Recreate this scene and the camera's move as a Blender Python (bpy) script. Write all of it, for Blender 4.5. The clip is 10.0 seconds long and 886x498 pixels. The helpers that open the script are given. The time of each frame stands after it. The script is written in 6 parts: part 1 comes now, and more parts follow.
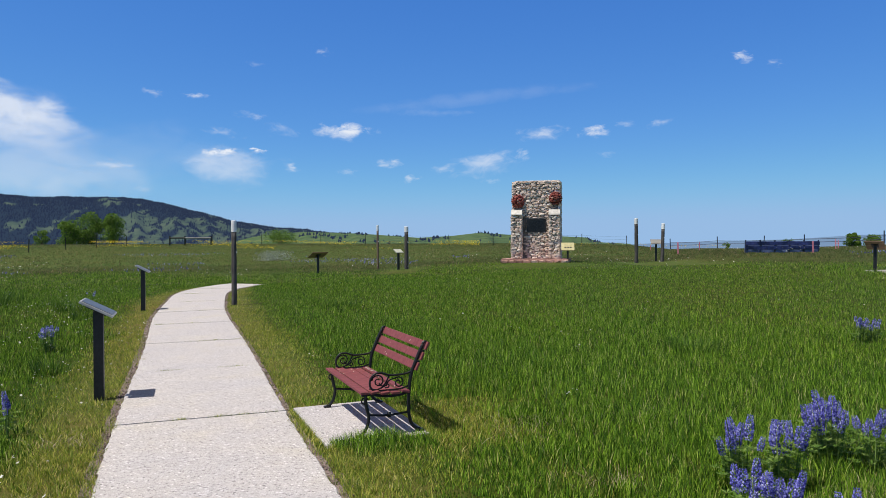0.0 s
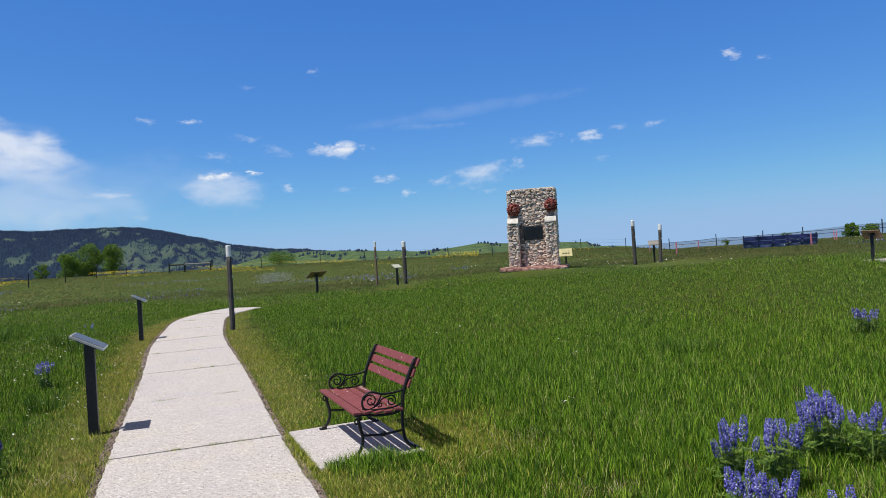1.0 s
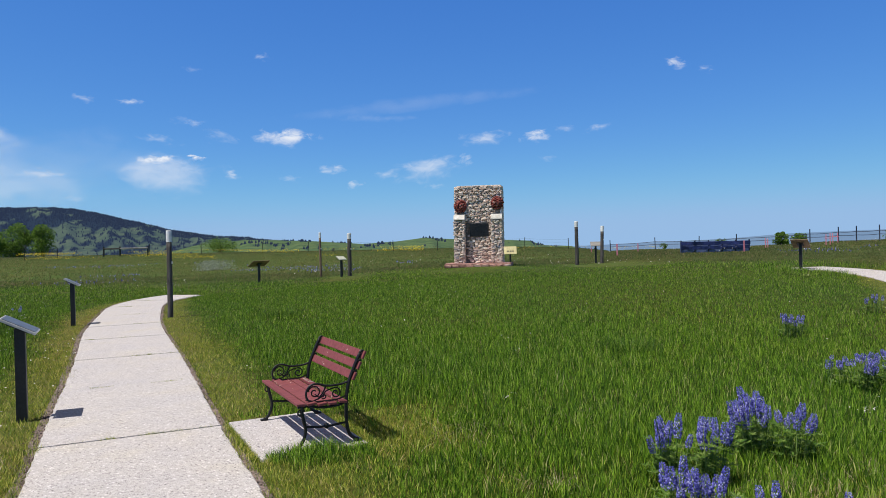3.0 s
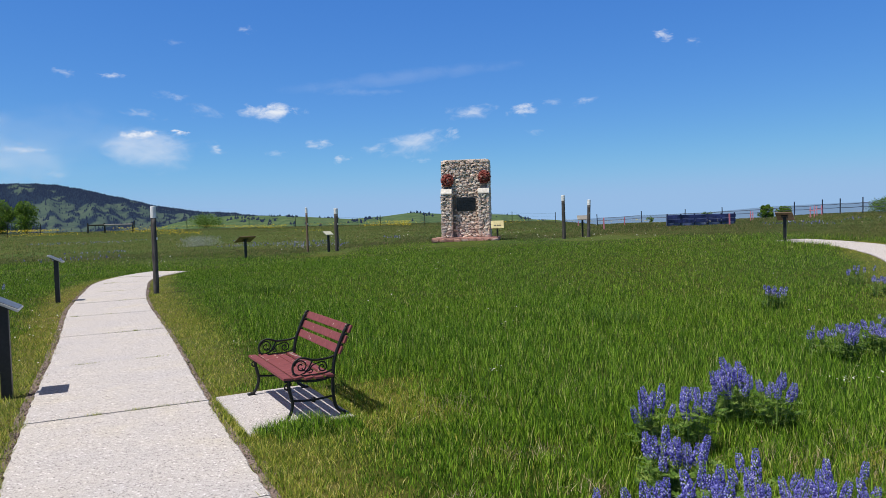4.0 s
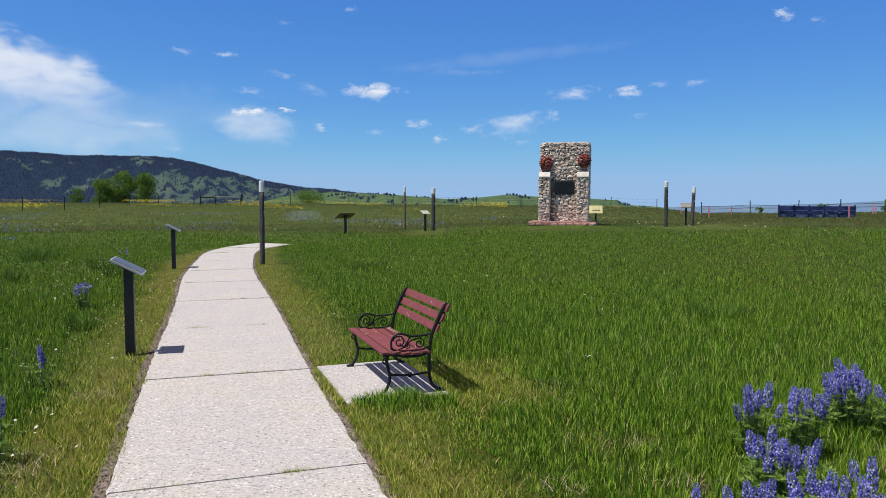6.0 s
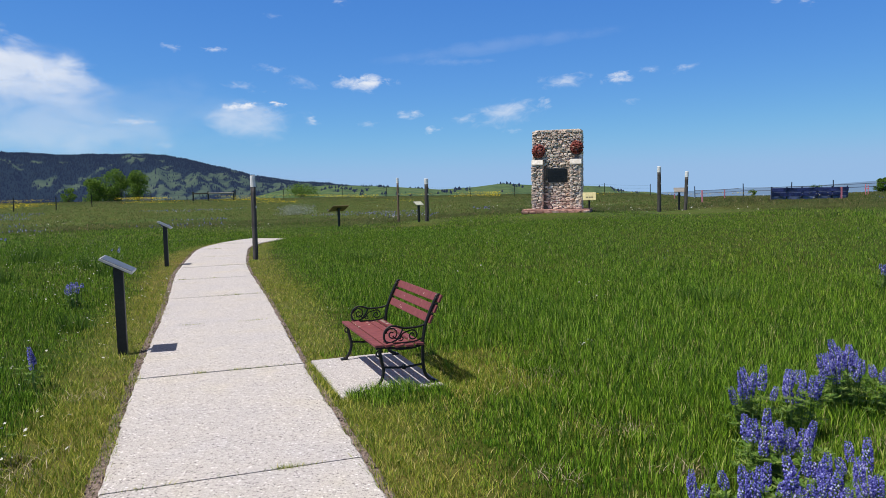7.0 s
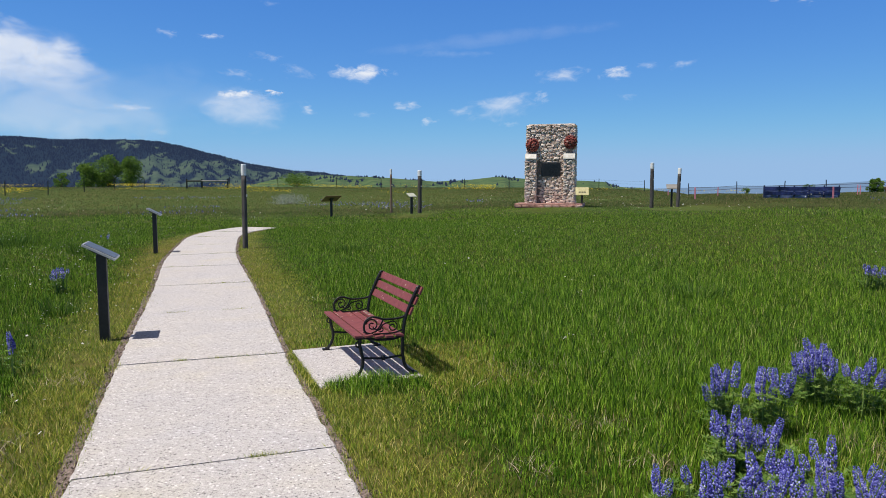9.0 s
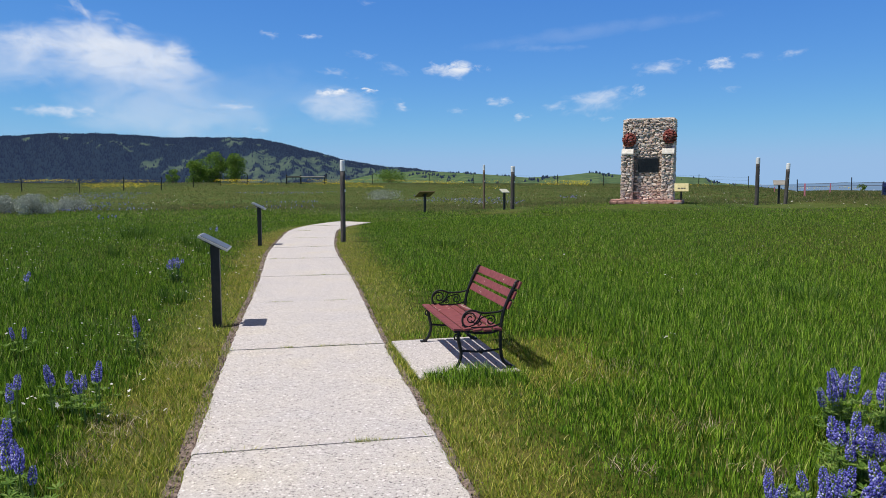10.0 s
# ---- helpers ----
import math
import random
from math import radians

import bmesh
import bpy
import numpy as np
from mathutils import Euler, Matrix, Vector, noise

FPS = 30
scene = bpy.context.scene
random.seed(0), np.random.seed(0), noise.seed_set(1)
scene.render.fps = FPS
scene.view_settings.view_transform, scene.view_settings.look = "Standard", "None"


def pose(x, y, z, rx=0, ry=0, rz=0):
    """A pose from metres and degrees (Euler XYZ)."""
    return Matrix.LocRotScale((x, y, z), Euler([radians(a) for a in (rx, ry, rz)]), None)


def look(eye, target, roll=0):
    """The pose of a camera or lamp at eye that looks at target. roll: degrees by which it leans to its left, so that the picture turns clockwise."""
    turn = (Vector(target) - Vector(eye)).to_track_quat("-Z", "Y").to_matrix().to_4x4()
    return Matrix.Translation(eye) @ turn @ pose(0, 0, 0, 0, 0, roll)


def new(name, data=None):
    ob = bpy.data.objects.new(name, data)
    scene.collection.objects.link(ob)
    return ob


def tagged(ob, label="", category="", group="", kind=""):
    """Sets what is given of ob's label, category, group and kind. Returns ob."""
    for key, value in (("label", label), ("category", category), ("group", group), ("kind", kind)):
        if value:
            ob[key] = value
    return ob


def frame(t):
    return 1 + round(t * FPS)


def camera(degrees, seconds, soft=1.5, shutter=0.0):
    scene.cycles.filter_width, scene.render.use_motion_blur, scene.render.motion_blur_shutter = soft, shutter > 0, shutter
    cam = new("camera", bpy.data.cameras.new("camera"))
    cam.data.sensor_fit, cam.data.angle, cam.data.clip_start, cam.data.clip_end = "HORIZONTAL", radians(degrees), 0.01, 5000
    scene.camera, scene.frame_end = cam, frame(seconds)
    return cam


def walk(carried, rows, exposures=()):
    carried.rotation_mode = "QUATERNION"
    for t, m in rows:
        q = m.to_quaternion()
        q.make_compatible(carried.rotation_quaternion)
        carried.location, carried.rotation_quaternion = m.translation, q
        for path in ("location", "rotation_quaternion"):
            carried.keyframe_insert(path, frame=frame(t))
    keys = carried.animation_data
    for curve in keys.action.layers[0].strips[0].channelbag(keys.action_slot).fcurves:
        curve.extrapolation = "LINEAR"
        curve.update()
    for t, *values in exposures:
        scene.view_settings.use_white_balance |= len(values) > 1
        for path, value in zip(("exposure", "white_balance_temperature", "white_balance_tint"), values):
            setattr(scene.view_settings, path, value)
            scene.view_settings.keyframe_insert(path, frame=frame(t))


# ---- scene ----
cam = camera(64.6, 10.0, soft=0.75)
PATH = [
    (0, -0.000, -0.000, 1.570, 0.00, -0.80, 0.20), (0.1, 0.013, -0.002, 1.573, -0.01, 0.04, 0.55), (0.2, 0.026, -0.003, 1.577, -0.81, 0.03, 0.93),
    (0.3, 0.040, -0.005, 1.580, 0.04, 0.71, 1.08), (0.4, 0.053, -0.007, 1.583, -0.13, 0.40, 1.35), (0.5, 0.066, -0.008, 1.587, -0.46, 0.37, 1.39),
    (0.6, 0.077, -0.003, 1.587, -0.44, -0.45, 1.70), (0.7, 0.087, 0.003, 1.586, 0.48, -0.67, 2.52), (0.8, 0.098, 0.008, 1.586, 1.02, -0.45, 2.70),
    (0.9, 0.109, 0.014, 1.586, 0.88, -0.16, 3.13), (1, 0.120, 0.020, 1.586, 0.01, 0.20, 3.34), (1.1, 0.116, 0.020, 1.586, -1.61, -0.31, 2.55),
    (1.2, 0.113, 0.020, 1.585, -3.64, -0.90, 2.35), (1.3, 0.109, 0.020, 1.585, -4.52, -0.70, 2.12), (1.4, 0.106, 0.020, 1.585, -6.16, -0.82, 1.76),
    (1.5, 0.102, 0.020, 1.584, -6.37, -0.39, 1.30), (1.6, 0.096, 0.019, 1.582, -6.71, -0.25, 0.98), (1.8, 0.083, 0.017, 1.579, -6.51, -0.10, 1.08),
    (2, 0.070, 0.014, 1.575, -6.16, -0.62, 1.19), (2.2, 0.070, 0.015, 1.579, -5.33, -1.28, 1.16), (2.4, 0.070, 0.016, 1.583, -4.97, -1.17, 1.20),
    (2.5, 0.070, 0.016, 1.584, -4.50, -0.67, 1.43), (2.7, 0.074, 0.000, 1.588, -4.42, -0.41, 1.04), (3.8, 0.087, -0.004, 1.587, -4.87, -1.25, 2.15),
    (3.9, 0.091, -0.001, 1.583, -5.04, -1.76, 1.69), (4, 0.096, 0.002, 1.580, -5.52, -2.53, 1.55), (4.1, 0.094, 0.010, 1.582, -6.39, -3.07, 1.34),
    (4.2, 0.093, 0.017, 1.585, -7.71, -3.45, 1.08), (4.3, 0.091, 0.024, 1.588, -8.66, -3.48, 0.96), (4.4, 0.090, 0.031, 1.590, -9.52, -3.31, 0.88),
    (4.5, 0.088, 0.038, 1.593, -10.15, -3.27, 0.62), (4.6, 0.084, 0.038, 1.596, -10.24, -3.18, 0.67), (4.7, 0.079, 0.037, 1.600, -10.36, -2.85, 0.80),
    (4.8, 0.075, 0.036, 1.603, -10.17, -2.28, 0.57), (4.9, 0.070, 0.036, 1.606, -9.74, -1.37, 0.19), (5, 0.066, 0.035, 1.610, -9.21, -0.60, 0.45),
    (5.1, 0.054, 0.040, 1.599, -9.36, -0.06, 1.01), (5.2, 0.042, 0.045, 1.589, -7.27, 0.22, 1.23), (5.3, 0.030, 0.050, 1.579, -8.36, -1.06, 1.37),
    (5.4, 0.032, 0.020, 1.577, -4.96, -0.91, 1.47), (5.5, 0.034, -0.010, 1.575, -3.68, -1.29, 1.51), (5.6, 0.038, -0.016, 1.577, -1.35, -2.74, 0.59),
    (5.7, 0.043, -0.022, 1.579, 1.43, -3.25, -0.45), (6.8, 0.058, 0.028, 1.584, 3.09, -5.46, 0.11), (6.9, 0.070, 0.028, 1.582, 2.62, -5.28, 0.99),
    (7, 0.081, 0.028, 1.579, 1.78, -4.73, 1.09), (7.1, 0.079, 0.023, 1.582, 0.83, -4.63, 1.55), (7.2, 0.077, 0.018, 1.584, 0.60, -4.54, 1.43),
    (7.3, 0.075, 0.013, 1.586, -0.55, -4.63, 1.28), (7.5, 0.072, 0.004, 1.591, -1.69, -4.41, 1.50), (7.7, 0.073, -0.007, 1.590, -1.77, -3.70, 1.41),
    (7.8, 0.073, -0.012, 1.589, -1.79, -3.96, 1.04), (8, 0.074, -0.022, 1.587, -1.55, -3.56, 1.10), (8.2, 0.097, -0.023, 1.587, -1.68, -4.37, 1.02),
    (8.3, 0.109, -0.023, 1.587, -2.08, -5.05, 1.06), (8.5, 0.132, -0.024, 1.587, -1.81, -5.78, 1.22), (8.6, 0.142, -0.016, 1.585, -1.66, -5.99, 1.26),
    (8.7, 0.153, -0.007, 1.584, -1.17, -6.11, 1.07), (8.8, 0.163, 0.001, 1.582, -0.32, -5.94, 1.02), (8.9, 0.173, 0.009, 1.581, 0.57, -5.84, 0.59),
    (9, 0.183, 0.018, 1.580, 1.40, -5.37, -0.01), (9.2, 0.185, 0.016, 1.575, 2.99, -4.73, -0.34), (9.3, 0.185, 0.015, 1.573, 3.59, -3.93, -0.60),
    (9.5, 0.186, 0.013, 1.568, 4.67, -3.33, -0.68), (9.6, 0.173, 0.006, 1.569, 4.88, -4.20, -0.09), (9.7, 0.160, -0.002, 1.569, 5.09, -4.99, 0.07),
    (9.8, 0.146, -0.010, 1.570, 5.72, -5.27, 0.29), (9.9, 0.133, -0.018, 1.571, 7.35, -5.65, 0.25), (10, 0.119, -0.026, 1.571, 8.84, -5.70, -0.04),
]
walk(cam, [(t, pose(x, y, z, 90 + pitch, roll, yaw)) for t, x, y, z, yaw, pitch, roll in PATH])

# ---- sky and sun ----
SUN_TO = Vector((-0.36, -0.19, 0.93)).normalized()
world = bpy.data.worlds.new("sky")
scene.world = world
world.use_nodes = True
wn, wl = world.node_tree.nodes, world.node_tree.links
sky = wn.new("ShaderNodeTexSky")
sky.sky_type, sky.sun_disc = "NISHITA", False
sky.sun_elevation = math.asin(SUN_TO.z)
sky.sun_rotation = math.atan2(SUN_TO.x, SUN_TO.y)
sky.altitude, sky.air_density, sky.dust_density, sky.ozone_density = 900, 0.5, 0.1, 4.0
wn["Background"].inputs["Strength"].default_value = 0.104
# a deep, even blue: each channel of the sky's colour by its own power and gain
split, join = wn.new("ShaderNodeSeparateColor"), wn.new("ShaderNodeCombineColor")
wl.new(sky.outputs["Color"], split.inputs[0])
for k, (power, gain) in enumerate(((1.00, 0.86), (0.72, 1.74), (0.36, 4.25))):
    pw, gn = wn.new("ShaderNodeMath"), wn.new("ShaderNodeMath")
    pw.operation, gn.operation = "POWER", "MULTIPLY"
    pw.inputs[1].default_value, gn.inputs[1].default_value = power, gain
    wl.new(split.outputs[k], pw.inputs[0])
    wl.new(pw.outputs[0], gn.inputs[0])
    cap = wn.new("ShaderNodeMath")
    cap.operation = "SMOOTH_MIN"
    cap.inputs[1].default_value, cap.inputs[2].default_value = (3.0, 4.8, 7.4)[k], 1.2
    wl.new(gn.outputs[0], cap.inputs[0])
    wl.new(cap.outputs[0], join.inputs[k])
# above the view the sky is greyed, warmed and dimmed to keep shadows neutral
way, high_fade, grey, pale, high_sky = wn.new("ShaderNodeTexCoord"), wn.new("ShaderNodeMapRange"), wn.new("ShaderNodeRGBToBW"), wn.new("ShaderNodeCombineColor"), wn.new("ShaderNodeMix")
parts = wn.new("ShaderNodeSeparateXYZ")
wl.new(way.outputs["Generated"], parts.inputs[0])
wl.new(parts.outputs["Z"], high_fade.inputs["Value"])
high_fade.interpolation_type = "SMOOTHSTEP"
high_fade.inputs["From Min"].default_value, high_fade.inputs["From Max"].default_value, high_fade.inputs["To Max"].default_value = 0.33, 0.66, 0.97
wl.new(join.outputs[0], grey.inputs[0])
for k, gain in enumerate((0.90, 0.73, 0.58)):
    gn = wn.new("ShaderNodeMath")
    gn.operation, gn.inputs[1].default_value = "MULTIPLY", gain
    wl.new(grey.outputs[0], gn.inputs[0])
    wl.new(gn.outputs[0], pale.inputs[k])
high_sky.data_type = "RGBA"
wl.new(high_fade.outputs["Result"], high_sky.inputs["Factor"])
wl.new(join.outputs[0], high_sky.inputs["A"])
wl.new(pale.outputs[0], high_sky.inputs["B"])
wl.new(high_sky.outputs["Result"], wn["Background"].inputs["Color"])
sun = new("sun", bpy.data.lights.new("sun", "SUN"))
sun.data.energy, sun.data.angle, sun.data.color = 4.5, radians(0.53), (1.0, 0.95, 0.87)
sun.matrix_world = look(SUN_TO * 100, (0, 0, 0))
scene.view_settings.exposure = 0.0


# ---- small helpers ----
def ss(a, b, x):
    t = np.clip((np.asarray(x, float) - a) / (b - a), 0, 1)
    return t * t * (3 - 2 * t)


BEARINGS = [-60, -30, -15, -4, 2, 10, 14, 18, 20, 25, 28, 31, 34, 37, 40.5, 44, 60]
RIM = [0.95, 1.0, 0.95, 0.86, 0.86, 0.86, 0.62, 0.20, 0.44, 0.50, 0.62, 0.78, 0.98, 1.06, 0.90, 0.74, 0.58]


def ground_z(x, y):
    """Height of the meadow: level by the path, rising to the monument, with a low rim before the valley."""
    x, y = np.asarray(x, float), np.asarray(y, float)
    b = np.degrees(np.arctan2(x, y))
    r = np.hypot(x, y) * (1 + 0.4 * ss(13, 22, b))
    near = 0.47 * ss(-6, 6, x) * ss(6, 28, y) + 0.12 * ss(6, 16, x) * ss(6, 20, y) - 0.10 * ss(6, 9, x) * ss(26, 31, y) + 0.28 * ss(27, 43, np.hypot(x, y)) * ss(15, 22, b)
    mix = ss(42, 105, r)
    z = near * (1 - mix) + np.interp(b, BEARINGS, RIM) * mix
    z = z - (28 + 55 * ss(14, 19, b)) * ss(108, 620, r)
    return z + 0.02 * np.sin(x * 0.9 + 1.3) * np.sin(y * 0.7) * ss(8, 16, r)


def gz(x, y):
    return float(ground_z(x, y))


def mesh_np(name, verts, tris):
    """A mesh of triangles from arrays."""
    verts, tris = np.asarray(verts, np.float32), np.asarray(tris, np.int32)
    me = bpy.data.meshes.new(name)
    me.vertices.add(len(verts))
    me.vertices.foreach_set("co", verts.ravel())
    me.loops.add(tris.size)
    me.loops.foreach_set("vertex_index", tris.ravel())
    me.polygons.add(len(tris))
    me.polygons.foreach_set("loop_start", np.arange(0, tris.size, 3, dtype=np.int32))
    me.update(calc_edges=True)
    return me


def part(name, bm, material, parent, label="", smooth=False):
    """Links a bmesh as one mesh object under a thing or a part."""
    me = bpy.data.meshes.new(name)
    bm.normal_update()
    bm.to_mesh(me)
    bm.free()
    me.materials.append(material)
    if smooth:
        for p in me.polygons:
            p.use_smooth = True
    ob = new(name, me)
    ob.parent = parent
    if label:
        ob["label"] = label
    return ob


def thing(name, m, label, category, group="", kind=""):
    ob = tagged(new(name), label, category, group, kind)
    ob.matrix_world = m
    return ob


def box(bm, c, s, m=None, bevel=0.0):
    """A box of size s centred at c, turned by m, into bm."""
    mat = (m or Matrix()) @ Matrix.Translation(c) @ Matrix.Diagonal((*s, 1))
    made = bmesh.ops.create_cube(bm, size=1, matrix=mat)
    if bevel:
        edges = {e for v in made["verts"] for e in v.link_edges}
        bmesh.ops.bevel(bm, geom=list(edges), offset=bevel, segments=2, affect="EDGES", profile=0.6)


def tube(bm, pts, rad, sides=8, cap=True):
    """A tube along pts; rad is one radius or one for each point."""
    pts = [Vector(p) for p in pts]
    rads = rad if isinstance(rad, (list, tuple)) else [rad] * len(pts)
    rings, side = [], None
    for i, p in enumerate(pts):
        d = (pts[min(i + 1, len(pts) - 1)] - pts[max(i - 1, 0)]).normalized()
        if side is None:
            side = d.orthogonal().normalized()
        side = (side - d * side.dot(d)).normalized()
        up = d.cross(side)
        rings.append([bm.verts.new(p + (side * math.cos(a) + up * math.sin(a)) * rads[i]) for a in (2 * math.pi * k / sides for k in range(sides))])
    for a, b in zip(rings, rings[1:]):
        for k in range(sides):
            bm.faces.new((a[k], a[(k + 1) % sides], b[(k + 1) % sides], b[k]))
    if cap:
        bm.faces.new(rings[0][::-1])
        bm.faces.new(rings[-1])


def smooth_line(ctrl, n=8):
    """Catmull-Rom points through ctrl."""
    c = [Vector(p) for p in ctrl]
    c = [2 * c[0] - c[1]] + c + [2 * c[-1] - c[-2]]
    out = []
    for i in range(1, len(c) - 2):
        for k in range(n):
            t = k / n
            a, b, d, e = c[i - 1], c[i], c[i + 1], c[i + 2]
            out.append(0.5 * ((2 * b) + (d - a) * t + (2 * a - 5 * b + 4 * d - e) * t * t + (3 * b - a - 3 * d + e) * t ** 3))
    return out + [c[-2]]


# ---- materials ----
def material(name, rough=0.8, metal=0.0):
    m = bpy.data.materials.new(name)
    m.use_nodes = True
    b = m.node_tree.nodes["Principled BSDF"]
    b.inputs["Roughness"].default_value, b.inputs["Metallic"].default_value = rough, metal
    return m, m.node_tree.nodes, m.node_tree.links, b


def noise_tex(n, l, scale, detail=4.0, rough=0.6, coords="Object", stretch=None):
    tc, tx = n.new("ShaderNodeTexCoord"), n.new("ShaderNodeTexNoise")
    tx.inputs["Scale"].default_value, tx.inputs["Detail"].default_value, tx.inputs["Roughness"].default_value = scale, detail, rough
    if stretch:
        mp = n.new("ShaderNodeMapping")
        mp.inputs["Scale"].default_value = stretch
        l.new(tc.outputs[coords], mp.inputs["Vector"])
        l.new(mp.outputs["Vector"], tx.inputs["Vector"])
    else:
        l.new(tc.outputs[coords], tx.inputs["Vector"])
    return tx.outputs["Fac"]


def ramp(n, l, fac, stops):
    r = n.new("ShaderNodeValToRGB")
    e = r.color_ramp.elements
    while len(e) < len(stops):
        e.new(0.5)
    for k, (p, c) in enumerate(stops):
        e[k].position, e[k].color = p, (*c, 1)
    l.new(fac, r.inputs["Fac"])
    return r.outputs["Color"]


def mixed(n, l, fac, a, b, mode="MIX"):
    x = n.new("ShaderNodeMix")
    x.data_type, x.blend_type = "RGBA", mode
    for sock, val in ((x.inputs["Factor"], fac), (x.inputs["A"], a), (x.inputs["B"], b)):
        if isinstance(val, (int, float)):
            sock.default_value = val
        elif isinstance(val, tuple):
            sock.default_value = (*val, 1)
        else:
            l.new(val, sock)
    return x.outputs["Result"]


def bump(n, l, b, height, strength=0.4, distance=0.01):
    x = n.new("ShaderNodeBump")
    x.inputs["Strength"].default_value, x.inputs["Distance"].default_value = strength, distance
    l.new(height, x.inputs["Height"])
    l.new(x.outputs["Normal"], b.inputs["Normal"])


def simple(name, c1, c2, scale, rough=0.8, metal=0.0, bumped=0.3, dist=0.005, stretch=None, lo=0.35, hi=0.65):
    m, n, l, b = material(name, rough, metal)
    f = noise_tex(n, l, scale, stretch=stretch)
    f2 = noise_tex(n, l, scale * 0.17, 2)
    col = ramp(n, l, f, [(lo, c1), (hi, c2)])
    big = ramp(n, l, f2, [(0.3, (0.78, 0.78, 0.78)), (0.7, (1.12, 1.12, 1.12))])
    l.new(mixed(n, l, 1.0, col, big, "MULTIPLY"), b.inputs["Base Color"])
    if bumped:
        bump(n, l, b, f, bumped, dist)
    return m


def leaf_material(name, stops, patch=0.35, patch_scale=0.25, trans=0.35, tint=(1.25, 1.1, 0.75), soft_up=0.0):
    """Grass and leaves: a colour for each blade, slow patches, light let through."""
    m, n, l, b = material(name, 0.55)
    geo = n.new("ShaderNodeNewGeometry")
    col = ramp(n, l, geo.outputs["Random Per Island"], stops)
    f = noise_tex(n, l, patch_scale, 3)
    fac = ramp(n, l, f, [(0.40, (0, 0, 0)), (0.62, (patch, patch, patch))])
    warm = mixed(n, l, 1.0, col, tint, "MULTIPLY")
    col = mixed(n, l, fac, col, warm)
    l.new(col, b.inputs["Base Color"])
    b.inputs["Specular IOR Level"].default_value = 0.18
    tr = n.new("ShaderNodeBsdfTranslucent")
    l.new(col, tr.inputs["Color"])
    if soft_up:
        # rounded blades: the shading leans towards the sky
        up = n.new("ShaderNodeMix")
        up.data_type = "VECTOR"
        up.inputs["Factor"].default_value, up.inputs["B"].default_value = soft_up, (0, 0, 1)
        l.new(geo.outputs["Normal"], up.inputs["A"])
        nm = n.new("ShaderNodeVectorMath")
        nm.operation = "NORMALIZE"
        l.new(up.outputs["Result"], nm.inputs[0])
        l.new(nm.outputs["Vector"], b.inputs["Normal"])
    ms = n.new("ShaderNodeMixShader")
    ms.inputs[0].default_value = trans
    l.new(b.outputs[0], ms.inputs[1])
    l.new(tr.outputs[0], ms.inputs[2])
    l.new(ms.outputs[0], n["Material Output"].inputs["Surface"])
    return m


def far_material(name, stops, scale, air_glow, amount, coords="Object", island=False, cover=None):
    """Distant land; its blue haziness is painted on, a glow mixed into the surface."""
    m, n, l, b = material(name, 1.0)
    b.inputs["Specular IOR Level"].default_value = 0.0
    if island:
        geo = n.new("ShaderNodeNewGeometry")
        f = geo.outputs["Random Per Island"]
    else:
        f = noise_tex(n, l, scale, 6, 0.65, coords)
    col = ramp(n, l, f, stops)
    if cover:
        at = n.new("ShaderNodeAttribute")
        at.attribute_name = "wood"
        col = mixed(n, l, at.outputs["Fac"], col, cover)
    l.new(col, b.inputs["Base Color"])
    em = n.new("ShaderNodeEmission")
    em.inputs["Color"].default_value = (*air_glow, 1)
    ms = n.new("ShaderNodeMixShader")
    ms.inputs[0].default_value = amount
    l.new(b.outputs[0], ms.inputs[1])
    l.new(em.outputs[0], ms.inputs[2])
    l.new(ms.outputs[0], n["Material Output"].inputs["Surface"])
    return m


AIR_GLOW = (0.22, 0.40, 0.72)


def ground_material():
    m, n, l, b = material("meadow_soil", 0.95)
    f = noise_tex(n, l, 14, 6, 0.7)
    g = noise_tex(n, l, 0.22, 4, 0.6)
    c = ramp(n, l, f, [(0.30, (0.022, 0.034, 0.006)), (0.5, (0.05, 0.075, 0.012)), (0.72, (0.105, 0.115, 0.03))])
    big = ramp(n, l, g, [(0.35, (0.85, 1.0, 0.8)), (0.65, (1.25, 1.0, 0.9))])
    low = ramp(n, l, noise_tex(n, l, 2.2, 8, 0.75), [(0.32, (0.040, 0.074, 0.015)), (0.5, (0.080, 0.118, 0.027)), (0.62, (0.108, 0.138, 0.05)), (0.74, (0.165, 0.16, 0.09))])
    at = n.new("ShaderNodeAttribute")
    at.attribute_name = "low_growth"
    c = mixed(n, l, at.outputs["Fac"], c, low)
    thatch = ramp(n, l, noise_tex(n, l, 40, 6, 0.75), [(0.32, (0.075, 0.072, 0.022)), (0.5, (0.16, 0.15, 0.05)), (0.68, (0.30, 0.26, 0.12))])
    worn = n.new("ShaderNodeAttribute")
    worn.attribute_name = "worn"
    c = mixed(n, l, worn.outputs["Fac"], c, thatch)
    l.new(mixed(n, l, 1.0, c, big, "MULTIPLY"), b.inputs["Base Color"])
    b.inputs["Specular IOR Level"].default_value = 0.1
    bump(n, l, b, f, 0.6, 0.05)
    return m


